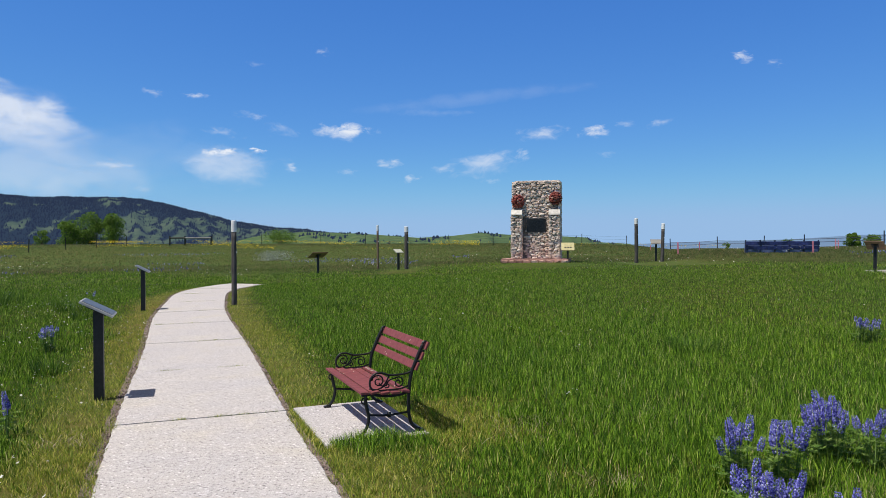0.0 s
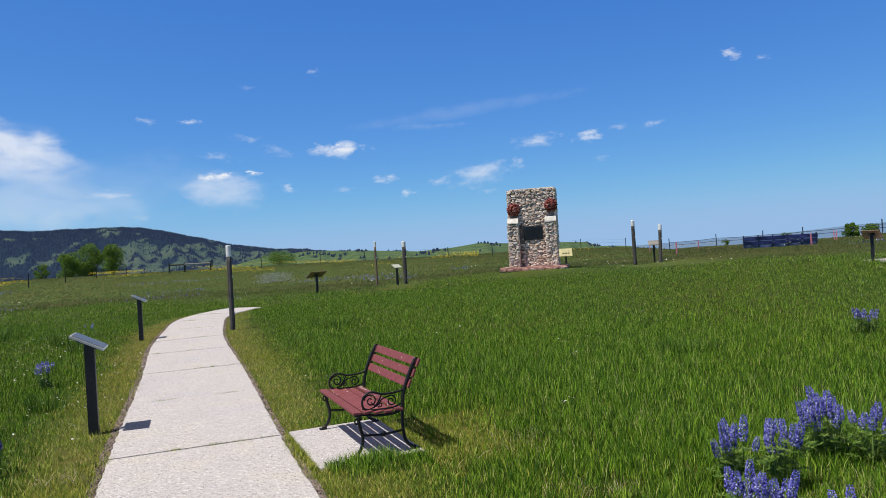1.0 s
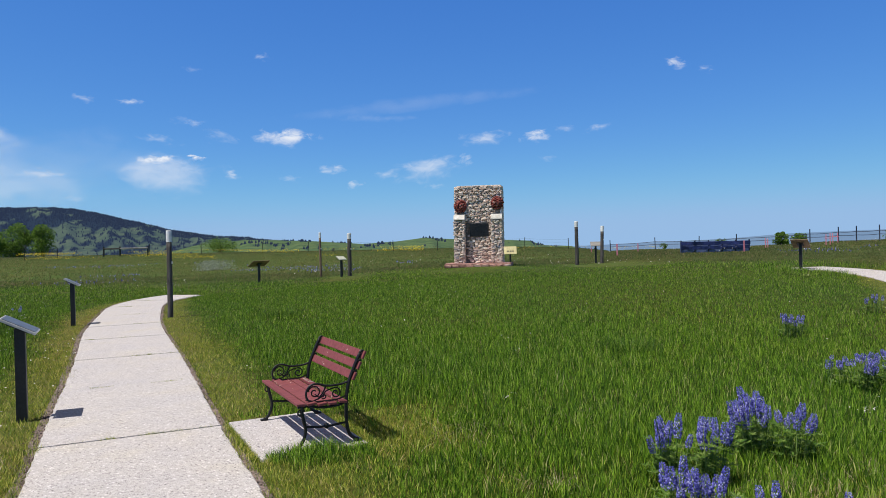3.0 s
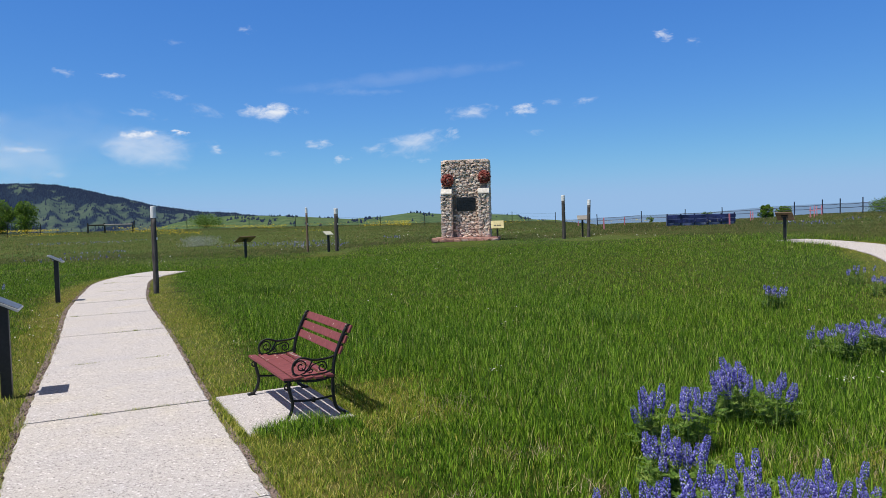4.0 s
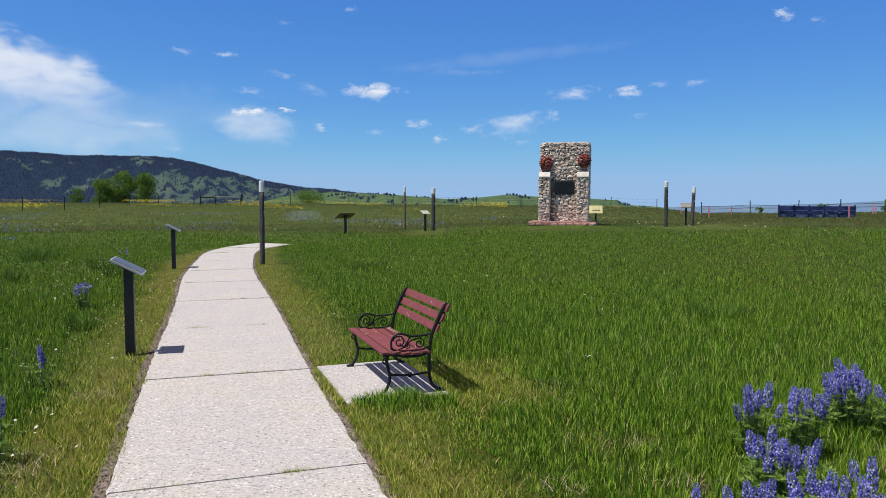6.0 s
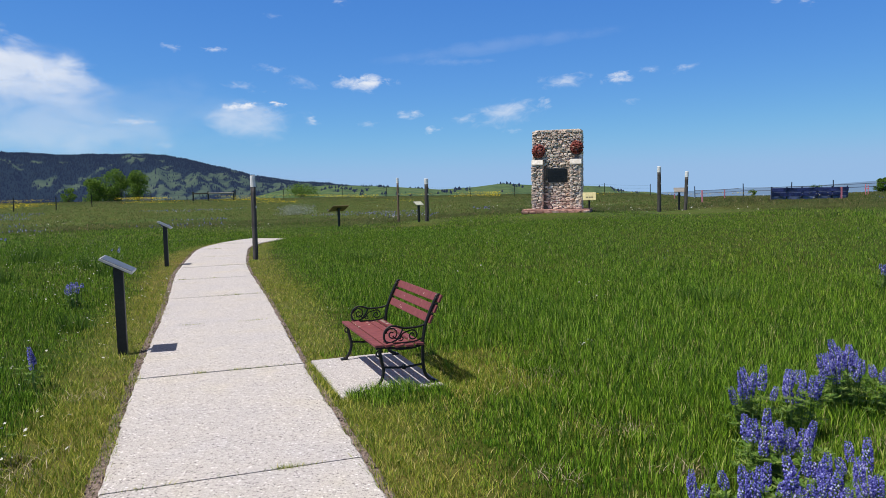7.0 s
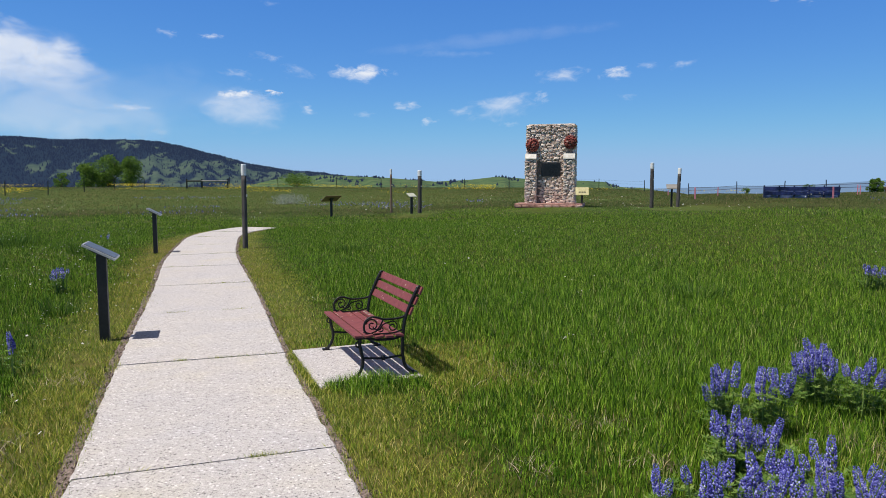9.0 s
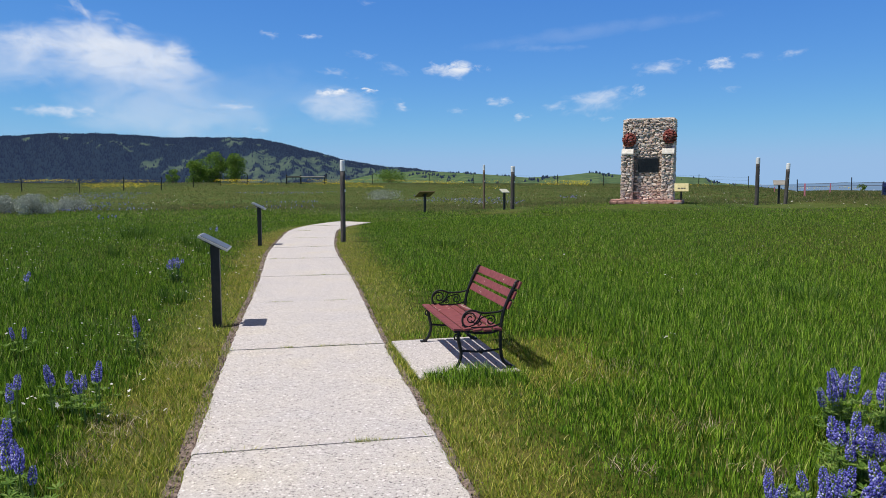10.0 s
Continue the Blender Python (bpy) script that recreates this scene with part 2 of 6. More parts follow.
def concrete_material():
    """Washed concrete: pale cool cement with exposed pebbles, white, grey and dark, and faint ochre stains."""
    m, n, l, b = material("pebbled_concrete", 0.9)
    tc = n.new("ShaderNodeTexCoord")

    def pebbles(scale, low, high, stops):
        vo, sep = n.new("ShaderNodeTexVoronoi"), n.new("ShaderNodeSeparateColor")
        vo.inputs["Scale"].default_value, vo.inputs["Randomness"].default_value = scale, 1
        l.new(tc.outputs["Object"], vo.inputs["Vector"])
        l.new(vo.outputs["Color"], sep.inputs[0])
        return ramp(n, l, sep.outputs[0], stops), ramp(n, l, vo.outputs["Distance"], [(low, (1, 1, 1)), (high, (0, 0, 0))]), vo.outputs["Distance"]

    cement = ramp(n, l, noise_tex(n, l, 34, 8, 0.85), [(0.34, (0.36, 0.345, 0.335)), (0.5, (0.54, 0.515, 0.50)), (0.66, (0.66, 0.63, 0.615))])
    c1, f1, d1 = pebbles(92, 0.36, 0.50, [(0.0, (0.07, 0.065, 0.07)), (0.15, (0.20, 0.18, 0.18)), (0.24, (0.42, 0.39, 0.375)), (0.55, (0.55, 0.53, 0.515)), (1.0, (0.74, 0.72, 0.70))])
    c2, f2, d2 = pebbles(46, 0.30, 0.42, [(0.0, (0.13, 0.115, 0.12)), (0.06, (0.30, 0.27, 0.27)), (0.13, (0.48, 0.455, 0.44)), (0.75, (0.55, 0.53, 0.51)), (0.9, (0.82, 0.80, 0.79))])
    col = mixed(n, l, f2, mixed(n, l, f1, cement, c1), c2)
    stain = ramp(n, l, noise_tex(n, l, 1.1, 4, 0.65), [(0.3, (0.93, 0.92, 0.97)), (0.55, (1.0, 0.975, 0.98)), (0.7, (1.02, 0.98, 0.90))])
    l.new(mixed(n, l, 1.0, col, stain, "MULTIPLY"), b.inputs["Base Color"])
    bump(n, l, b, d1, 0.6, 0.006)
    return m


M_ground = ground_material()
M_concrete = concrete_material()
M_soil = simple("dark_soil", (0.085, 0.060, 0.052), (0.37, 0.285, 0.25), 45, 0.95, bumped=0.8, dist=0.03)
M_grass = leaf_material("meadow_grass", [(0.0, (0.009, 0.034, 0.004)), (0.40, (0.052, 0.138, 0.009)), (0.70, (0.182, 0.355, 0.022)), (0.94, (0.35, 0.53, 0.06)), (1.0, (0.60, 0.56, 0.26))], 0.35, trans=0.24, soft_up=0.15)
M_mown = leaf_material("mown_grass", [(0.0, (0.06, 0.125, 0.010)), (0.4, (0.175, 0.262, 0.022)), (0.75, (0.37, 0.40, 0.055)), (0.92, (0.51, 0.47, 0.12)), (1.0, (0.66, 0.57, 0.27))], trans=0.25, tint=(1.2, 1.0, 0.8), soft_up=0.3)
M_iron = simple("black_iron", (0.010, 0.010, 0.011), (0.022, 0.021, 0.021), 60, 0.45, 0.3, 0.25, 0.002)


def slat_material():
    m, n, l, b = material("red_stained_wood", 0.68)
    g = noise_tex(n, l, 26, 5, 0.6, stretch=(0.08, 1, 1))
    col = ramp(n, l, g, [(0.3, (0.165, 0.036, 0.040)), (0.7, (0.26, 0.068, 0.070))])
    chip = ramp(n, l, noise_tex(n, l, 22, 3, 0.5), [(0.685, (0, 0, 0)), (0.71, (1, 1, 1))])
    l.new(mixed(n, l, chip, col, (0.55, 0.43, 0.36)), b.inputs["Base Color"])
    bump(n, l, b, g, 0.25, 0.002)
    return m


M_slat = slat_material()
M_barewood = simple("bare_worn_wood", (0.42, 0.33, 0.27), (0.62, 0.52, 0.45), 40, 0.8, stretch=(1, 0.1, 1))
M_postwood = simple("weathered_post_wood", (0.038, 0.033, 0.030), (0.125, 0.113, 0.105), 30, 0.85, bumped=0.6, dist=0.01, stretch=(1, 1, 0.08))
M_rust = simple("rusty_brown_wood", (0.14, 0.085, 0.055), (0.26, 0.18, 0.13), 30, 0.85, stretch=(1, 1, 0.1))
M_whitecap = simple("white_paint", (0.84, 0.84, 0.82), (0.92, 0.92, 0.90), 20, 0.6, bumped=0.1)
M_blackpost = simple("black_painted_steel", (0.008, 0.008, 0.009), (0.016, 0.016, 0.017), 40, 0.5, 0.0, 0.1, 0.001)
M_panelface = simple("glossy_panel_face", (0.10, 0.11, 0.12), (0.17, 0.18, 0.19), 18, 0.38, 0.0, 0.0)
M_paneledge = simple("pale_panel_edge", (0.45, 0.45, 0.43), (0.6, 0.6, 0.57), 25, 0.5, bumped=0.0)
M_panelwood = simple("brown_panel_back", (0.17, 0.11, 0.065), (0.29, 0.195, 0.12), 20, 0.7, stretch=(0.1, 1, 1))
M_cream = simple("cream_sign_face", (0.66, 0.57, 0.27), (0.78, 0.69, 0.38), 12, 0.4, bumped=0.0)
M_pale = simple("pale_grey_sign_face", (0.42, 0.44, 0.36), (0.60, 0.61, 0.52), 14, 0.4, bumped=0.0)
M_bars = simple("dark_printing", (0.03, 0.03, 0.03), (0.06, 0.06, 0.05), 30, 0.5, bumped=0.0)
M_bronze = simple("dark_bronze", (0.018, 0.018, 0.02), (0.05, 0.048, 0.045), 35, 0.35, 0.6, 0.15, 0.002)
M_mortar = simple("grey_mortar", (0.19, 0.155, 0.13), (0.38, 0.325, 0.28), 20, 0.95, bumped=0.6, dist=0.02)
M_whitestone = simple("white_limestone", (0.68, 0.63, 0.55), (0.84, 0.80, 0.73), 9, 0.85, bumped=0.4, dist=0.02)
M_redstone = simple("red_sandstone", (0.34, 0.17, 0.135), (0.52, 0.31, 0.26), 7, 0.9, bumped=0.5, dist=0.02)
M_pink = simple("faded_pink_paint", (0.66, 0.18, 0.25), (0.82, 0.30, 0.37), 18, 0.6, bumped=0.1)
M_blue = simple("navy_blue_sheet", (0.008, 0.014, 0.075), (0.024, 0.040, 0.17), 6, 0.6, bumped=0.3, dist=0.03)
M_bluegrey = simple("faded_blue_sheet", (0.10, 0.14, 0.32), (0.18, 0.23, 0.44), 5, 0.7, bumped=0.2, dist=0.03)
M_steel = simple("dark_steel_post", (0.02, 0.025, 0.02), (0.05, 0.05, 0.045), 20, 0.6, 0.2, 0.1)
M_rail = simple("dark_blue_rail", (0.02, 0.03, 0.06), (0.05, 0.06, 0.10), 8, 0.6, 0.1, 0.1)
M_railgrey = simple("grey_wood_rail", (0.22, 0.21, 0.20), (0.36, 0.35, 0.33), 10, 0.85, stretch=(0.1, 1, 1))


def stone_material(name, stops, scale=9.0):
    """Rubble: a colour for each stone, with grain and lichen."""
    m, n, l, b = material(name, 0.92)
    info = n.new("ShaderNodeObjectInfo")
    geo = n.new("ShaderNodeNewGeometry")
    add = n.new("ShaderNodeMath")
    add.operation = "ADD"
    l.new(info.outputs["Random"], add.inputs[0])
    l.new(geo.outputs["Random Per Island"], add.inputs[1])
    fr = n.new("ShaderNodeMath")
    fr.operation = "FRACT"
    l.new(add.outputs[0], fr.inputs[0])
    col = ramp(n, l, fr.outputs[0], stops)
    f = noise_tex(n, l, scale, 6, 0.7)
    g = ramp(n, l, f, [(0.3, (0.68, 0.66, 0.63)), (0.65, (1.22, 1.2, 1.18))])
    l.new(mixed(n, l, 1.0, col, g, "MULTIPLY"), b.inputs["Base Color"])
    bump(n, l, b, f, 0.7, 0.03)
    return m


M_rubble = stone_material("rubble_stone", [(0.0, (0.46, 0.36, 0.30)), (0.2, (0.74, 0.60, 0.51)), (0.5, (0.88, 0.78, 0.68)), (0.7, (0.80, 0.60, 0.52)), (0.85, (0.64, 0.57, 0.53)), (1.0, (0.92, 0.85, 0.77))])
M_redrock = stone_material("red_lava_rock", [(0.0, (0.16, 0.035, 0.03)), (0.5, (0.30, 0.07, 0.055)), (0.8, (0.42, 0.14, 0.11)), (0.95, (0.12, 0.05, 0.045)), (1.0, (0.5, 0.35, 0.30))], 14)
M_slab = stone_material("red_base_stone", [(0.0, (0.32, 0.17, 0.14)), (0.5, (0.46, 0.27, 0.22)), (1.0, (0.54, 0.42, 0.37))], 7)
M_petal = leaf_material("lupine_petals", [(0.0, (0.05, 0.045, 0.28)), (0.35, (0.16, 0.16, 0.62)), (0.66, (0.27, 0.27, 0.80)), (0.84, (0.38, 0.38, 0.86)), (1.0, (0.74, 0.74, 0.95))], 0.0, trans=0.3, soft_up=0.3)
M_lupleaf = leaf_material("lupine_leaves", [(0.0, (0.08, 0.17, 0.03)), (0.6, (0.16, 0.28, 0.05)), (1.0, (0.30, 0.40, 0.11))], 0.2, soft_up=0.4)
M_yellow = leaf_material("yellow_petals", [(0.0, (0.60, 0.45, 0.02)), (1.0, (0.78, 0.66, 0.06))], 0.0, trans=0.3)
M_whitepetal = leaf_material("white_petals", [(0.0, (0.62, 0.62, 0.55)), (1.0, (0.80, 0.80, 0.74))], 0.0, trans=0.3)
M_sage = leaf_material("sage_leaves", [(0.0, (0.24, 0.28, 0.24)), (1.0, (0.48, 0.52, 0.48))], 0.0, trans=0.2)
M_leaf = leaf_material("shrub_leaves", [(0.0, (0.040, 0.09, 0.010)), (0.6, (0.11, 0.21, 0.022)), (1.0, (0.21, 0.34, 0.045))], 0.0, trans=0.4, soft_up=0.35)
M_bark = simple("grey_bark", (0.06, 0.05, 0.04), (0.14, 0.12, 0.10), 20, 0.9, stretch=(1, 1, 0.2))

# ---- ground ----
def ground_mesh():
    radii = np.concatenate([np.arange(0.25, 30, 0.25), np.arange(30, 120, 1.5), np.geomspace(120, 4700, 40)])
    count = 360
    a = np.linspace(0, 2 * np.pi, count, endpoint=False)
    rr, aa = np.meshgrid(radii, a, indexing="ij")
    x, y = (rr * np.sin(aa)).ravel(), (rr * np.cos(aa)).ravel()
    v = np.column_stack([x, y, ground_z(x, y)])
    v = np.vstack([v, [0, 0, 0]])
    i, k = np.meshgrid(np.arange(len(radii) - 1), np.arange(count), indexing="ij")
    p, q = (i * count + k).ravel(), (i * count + (k + 1) % count).ravel()
    tris = np.vstack([np.column_stack([p, q, q + count]), np.column_stack([p, q + count, p + count])])
    hub = np.column_stack([np.full(count, len(v) - 1), (np.arange(count) + 1) % count, np.arange(count)])
    return mesh_np("ground", v, np.vstack([tris, hub])[:, ::-1])


ground = tagged(new("ground", ground_mesh()), "meadow ground of soil and low green growth", "ground", kind="structure")
ground.data.materials.append(M_ground)
co = np.empty(len(ground.data.vertices) * 3)
ground.data.vertices.foreach_get("co", co)
co = co.reshape(-1, 3)
ground.data.attributes.new("low_growth", "FLOAT", "POINT").data.foreach_set("value", ss(25, 36, np.hypot(co[:, 0], co[:, 1])).astype(np.float32))
for p in ground.data.polygons:
    p.use_smooth = True

# ---- hills and far ridge ----
MOUNTAIN = [(-75, 2.0), (-55, 2.2), (-46, 2.6), (-41, 2.95), (-37.4, 3.32), (-33.8, 3.34), (-30.3, 3.2), (-26.3, 3.26), (-23.3, 3.22), (-21, 2.75), (-19.2, 2.25), (-17.2, 1.72),
            (-15.6, 1.42), (-13.6, 1.12), (-11.1, 0.88), (-8, 0.55), (-4.5, 0.28), (0, -0.2)]
GREEN = [(-20, -0.9), (-17, -0.2), (-14.5, 0.42), (-11.1, 0.66), (-6.6, 0.50), (-2.0, 0.15), (0.7, 0.29), (3.0, 0.55), (5.3, 0.38), (7.6, 0.33), (11.5, 0.13), (12.6, -0.25), (15.2, -0.5), (18, -0.9)]
RIDGE = [(8, -0.6), (15.5, -0.42), (20.0, -0.28), (22.7, -0.22), (26.6, -0.08), (30.7, 0.20), (34.6, 0.29), (38.3, 0.36), (42.4, 0.45), (50, 0.55), (62, 0.3)]


def hill_z(b, r, line, near, crest, foot, rough, dip=0.0):
    """Height of a hillside that climbs from its foot to the skyline."""
    e = np.interp(b, [p[0] for p in line], [p[1] for p in line])
    top = crest * np.tan(np.radians(e)) + 1.57 - dip
    s = np.clip((r - near) / (crest - near), 0, 1)
    shape = 0.55 * s + 0.45 * ss(0, 1, s)
    z = foot + (top - foot) * shape
    fold = np.sin(b * 1.9 + r * 0.0021) * 0.5 + np.sin(b * 0.83 + 1.0 - r * 0.0013) * 0.5 + 0.35 * np.sin(b * 4.7 + r * 0.004)
    z = z + fold * rough * np.sin(np.pi * np.clip(s, 0, 1))
    return np.where(r > crest, z - (r - crest) * 0.15, z)


def hill(name, line, near, crest, foot, rough, mat, label, nb=260, nr=46, dip=0.0, mask=None):
    b = np.linspace(line[0][0], line[-1][0], nb)
    r = np.concatenate([np.linspace(near, crest, nr), [crest * 1.03, crest * 1.08]])
    bb, rr = np.meshgrid(b, r)
    z = hill_z(bb, rr, line, near, crest, foot, rough, dip)
    v = np.column_stack([(rr * np.sin(np.radians(bb))).ravel(), (rr * np.cos(np.radians(bb))).ravel(), z.ravel()])
    i, k = np.meshgrid(np.arange(len(r) - 1), np.arange(nb - 1), indexing="ij")
    p = (i * nb + k).ravel()
    tris = np.vstack([np.column_stack([p, p + 1, p + nb + 1]), np.column_stack([p, p + nb + 1, p + nb])])
    ob = tagged(new(name, mesh_np(name, v, tris)), label, "hill", kind="structure")
    ob.data.materials.append(mat)
    for f in ob.data.polygons:
        f.use_smooth = True
    if mask:
        s = np.clip((rr - near) / (crest - near), 0, 1).ravel()
        ob.data.attributes.new("wood", "FLOAT", "POINT").data.foreach_set("value", mask(bb.ravel(), s).astype(np.float32))
    return ob


def wood_mask(b, s):
    """Forest cover on the mountain: thick above and to one side, clearings on the lower slopes."""
    n1 = np.array([0.8 * noise.noise((float(p) * 0.26, float(q) * 4.2, 4.1)) + 0.6 * noise.noise((float(p) * 0.8, float(q) * 9, 9.0)) + 0.3 * noise.noise((float(p) * 2.1, float(q) * 20, 2.0)) for p, q in zip(b, s)])
    lim = -0.36 - 0.10 * (1 - ss(-36, -29, b)) + 0.62 * ss(-33, -20, b) * (1 - ss(0.55, 0.75, s - 0.012 * (b + 20)))
    n3 = np.array([noise.noise((float(p) * 1.15, float(q) * 13, 5.5)) + 0.5 * noise.noise((float(p) * 3.3, float(q) * 30, 1.5)) for p, q in zip(b, s)])
    wood = np.where((n1 > lim) | (n3 > 0.27), 1.0, 0.13)
    wood = np.where((s > 0.9) & (b < -6), 1.0, wood)
    return np.where(s < 0.05, 1.0, wood)


def sparse_mask(b, s):
    n1 = np.array([noise.noise((float(p) * 0.35, float(q) * 5, 1.7)) for p, q in zip(b, s)])
    n2 = np.array([noise.noise((float(p) * 1.3, float(q) * 3, 6.3)) for p, q in zip(b, s)])
    edge = (s > 0.93) & (((b > -11) & (b < -2.5)) | ((b > 9.5) & (b < 14))) & (n2 > -0.05)
    low = (s < 0.3) & (b < -5) & (n2 > 0.1)
    return np.where(edge | low, 0.8, np.where(n1 + 0.5 * n2 > 0.34, 0.34, 0.004))


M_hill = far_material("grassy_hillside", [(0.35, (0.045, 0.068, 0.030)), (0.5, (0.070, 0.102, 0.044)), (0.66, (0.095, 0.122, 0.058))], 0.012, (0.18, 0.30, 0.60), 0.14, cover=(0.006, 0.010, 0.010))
M_hill_near = far_material("green_hillside", [(0.35, (0.05, 0.085, 0.024)), (0.5, (0.078, 0.125, 0.034)), (0.66, (0.115, 0.15, 0.048))], 0.02, AIR_GLOW, 0.07)
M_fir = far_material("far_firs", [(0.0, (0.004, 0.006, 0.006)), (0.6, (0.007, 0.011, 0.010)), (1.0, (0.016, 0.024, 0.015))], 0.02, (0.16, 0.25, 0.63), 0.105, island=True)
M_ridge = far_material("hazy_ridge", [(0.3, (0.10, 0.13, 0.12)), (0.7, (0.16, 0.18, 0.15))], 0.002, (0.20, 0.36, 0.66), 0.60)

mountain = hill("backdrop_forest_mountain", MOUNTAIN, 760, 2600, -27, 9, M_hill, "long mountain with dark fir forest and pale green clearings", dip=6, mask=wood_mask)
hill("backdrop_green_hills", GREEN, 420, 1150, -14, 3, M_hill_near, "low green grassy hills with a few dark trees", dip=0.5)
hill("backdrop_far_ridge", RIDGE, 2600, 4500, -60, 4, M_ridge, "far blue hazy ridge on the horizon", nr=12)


def firs(name, count, line, near, crest, foot, rough, dip, size, seed, dense, label):
    """Many small fir trees on a hillside, thick in the woods and sparse in the clearings."""
    rng = np.random.default_rng(seed)
    b = rng.uniform(line[0][0], line[-1][0], count * 6)
    s = rng.uniform(0, 1, count * 6) ** 0.8
    r = near + (crest - near) * s
    keep = rng.uniform(0, 1, count * 6) < dense(b, s)
    b, r, s = b[keep][:count], r[keep][:count], s[keep][:count]
    z = hill_z(b, r, line, near, crest, foot, rough, dip)
    x, y = r * np.sin(np.radians(b)), r * np.cos(np.radians(b))
    h = size * rng.uniform(0.5, 1.15, len(b)) * (0.5 + 0.5 * s) * np.where(s > 0.88, 0.72, 1.0)
    w = h * (rng.uniform(0.20, 0.32, len(b)) if count > 9000 else rng.uniform(0.26, 0.46, len(b)))
    sides = 5
    base = np.column_stack([x, y, z - 1])
    vs, fs = [], []
    for lo, hi, k in (((0.05, 1.0, 1.0),) if count > 9000 else ((0.02, 0.80, 1.0), (0.30, 1.0, 0.85))):
        ang = rng.uniform(0, 6.28, len(b))
        ring = [base + np.column_stack([np.cos(ang + 2 * np.pi * q / sides) * w * k, np.sin(ang + 2 * np.pi * q / sides) * w * k, h * lo]) for q in range(sides)]
        tip = base + np.column_stack([np.zeros(len(b)), np.zeros(len(b)), h * hi])
        off = sum(len(q) for q in vs)
        blk = np.stack(ring + [tip], 1).reshape(-1, 3)
        vs.append(blk)
        i0 = off + np.arange(len(b)) * (sides + 1)
        for q in range(sides):
            fs.append(np.column_stack([i0 + q, i0 + (q + 1) % sides, i0 + sides]))
    ob = tagged(new(name, mesh_np(name, np.vstack(vs), np.vstack(fs))), label, "forest", kind="stuff")
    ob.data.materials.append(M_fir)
    return ob


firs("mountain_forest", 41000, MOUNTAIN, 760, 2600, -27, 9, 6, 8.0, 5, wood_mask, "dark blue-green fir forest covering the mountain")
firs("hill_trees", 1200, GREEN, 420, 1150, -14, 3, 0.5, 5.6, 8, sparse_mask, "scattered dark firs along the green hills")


# ---- clouds ----
def cloud_material(dens, crisp, seed, wide, high):
    """White vapour: a ragged outline from warped noise, crisp above and dissolving below."""
    m, n, l, b = material("cloud_vapour", 1.0)

    def calc(op, a, c, d=None):
        x = n.new("ShaderNodeMath")
        x.operation = op
        for k, val in enumerate((a, c, d)):
            if val is None:
                continue
            if isinstance(val, (int, float)):
                x.inputs[k].default_value = val
            else:
                l.new(val, x.inputs[k])
        return x.outputs[0]

    tc, mp = n.new("ShaderNodeTexCoord"), n.new("ShaderNodeMapping")
    size = 2.6 / math.sqrt(wide * high)
    mp.inputs["Location"].default_value = (seed * 3.7, seed * 1.9, seed * 0.7)
    mp.inputs["Scale"].default_value = (wide * size * 0.42, high * size * 0.8, 1.0)
    l.new(tc.outputs["Object"], mp.inputs["Vector"])
    fine, broad = n.new("ShaderNodeTexNoise"), n.new("ShaderNodeTexNoise")
    for tx, sc, det, ro in ((fine, 1.7, 7, 0.58), (broad, 0.9, 2, 0.5)):
        tx.inputs["Scale"].default_value, tx.inputs["Detail"].default_value, tx.inputs["Roughness"].default_value = sc, det, ro
        l.new(mp.outputs["Vector"], tx.inputs["Vector"])
    fine.inputs["Distortion"].default_value = 0.5
    # the outline: an oval bent by the broad noise
    push = n.new("ShaderNodeVectorMath")
    push.operation = "MULTIPLY_ADD"
    l.new(broad.outputs["Color"], push.inputs[0])
    push.inputs[1].default_value = (0.9, 1.1, 0)
    l.new(tc.outputs["Object"], push.inputs[2])
    back = n.new("ShaderNodeVectorMath")
    back.operation = "SUBTRACT"
    l.new(push.outputs[0], back.inputs[0])
    back.inputs[1].default_value = (0.45, 0.55, 0)
    ln, xyz, edge = n.new("ShaderNodeVectorMath"), n.new("ShaderNodeSeparateXYZ"), n.new("ShaderNodeVectorMath")
    ln.operation = edge.operation = "LENGTH"
    l.new(back.outputs[0], ln.inputs[0])
    l.new(tc.outputs["Object"], edge.inputs[0])
    l.new(tc.outputs["Object"], xyz.inputs[0])
    body = calc("ADD", calc("SUBTRACT", 0.56 + 0.32 * min(1, max(0, wide - 5) / 5), ln.outputs["Value"]), calc("MULTIPLY", calc("SUBTRACT", fine.outputs["Fac"], 0.5), 1.2 - 0.2 * min(1, max(0, wide - 5) / 5)))
    soft = n.new("ShaderNodeMapRange")
    soft.inputs["From Min"].default_value, soft.inputs["From Max"].default_value = -0.35, 0.25
    soft.inputs["To Min"].default_value, soft.inputs["To Max"].default_value = 1.0, 1.0 - 0.72 * crisp
    l.new(xyz.outputs["Y"], soft.inputs["Value"])
    cover = n.new("ShaderNodeMapRange")
    cover.interpolation_type = "SMOOTHSTEP"
    cover.inputs["To Max"].default_value = dens
    l.new(calc("DIVIDE", body, soft.outputs["Result"]), cover.inputs["Value"])
    rim = n.new("ShaderNodeMapRange")
    rim.interpolation_type = "SMOOTHSTEP"
    rim.inputs["From Min"].default_value, rim.inputs["From Max"].default_value = 1.0, 0.72
    l.new(edge.outputs["Value"], rim.inputs["Value"])
    em = n.new("ShaderNodeEmission")
    em.inputs["Color"].default_value, em.inputs["Strength"].default_value = (0.86, 0.91, 1.0, 1), 0.92
    tr = n.new("ShaderNodeBsdfTransparent")
    ms = n.new("ShaderNodeMixShader")
    l.new(calc("MULTIPLY", cover.outputs["Result"], rim.outputs["Result"]), ms.inputs[0])
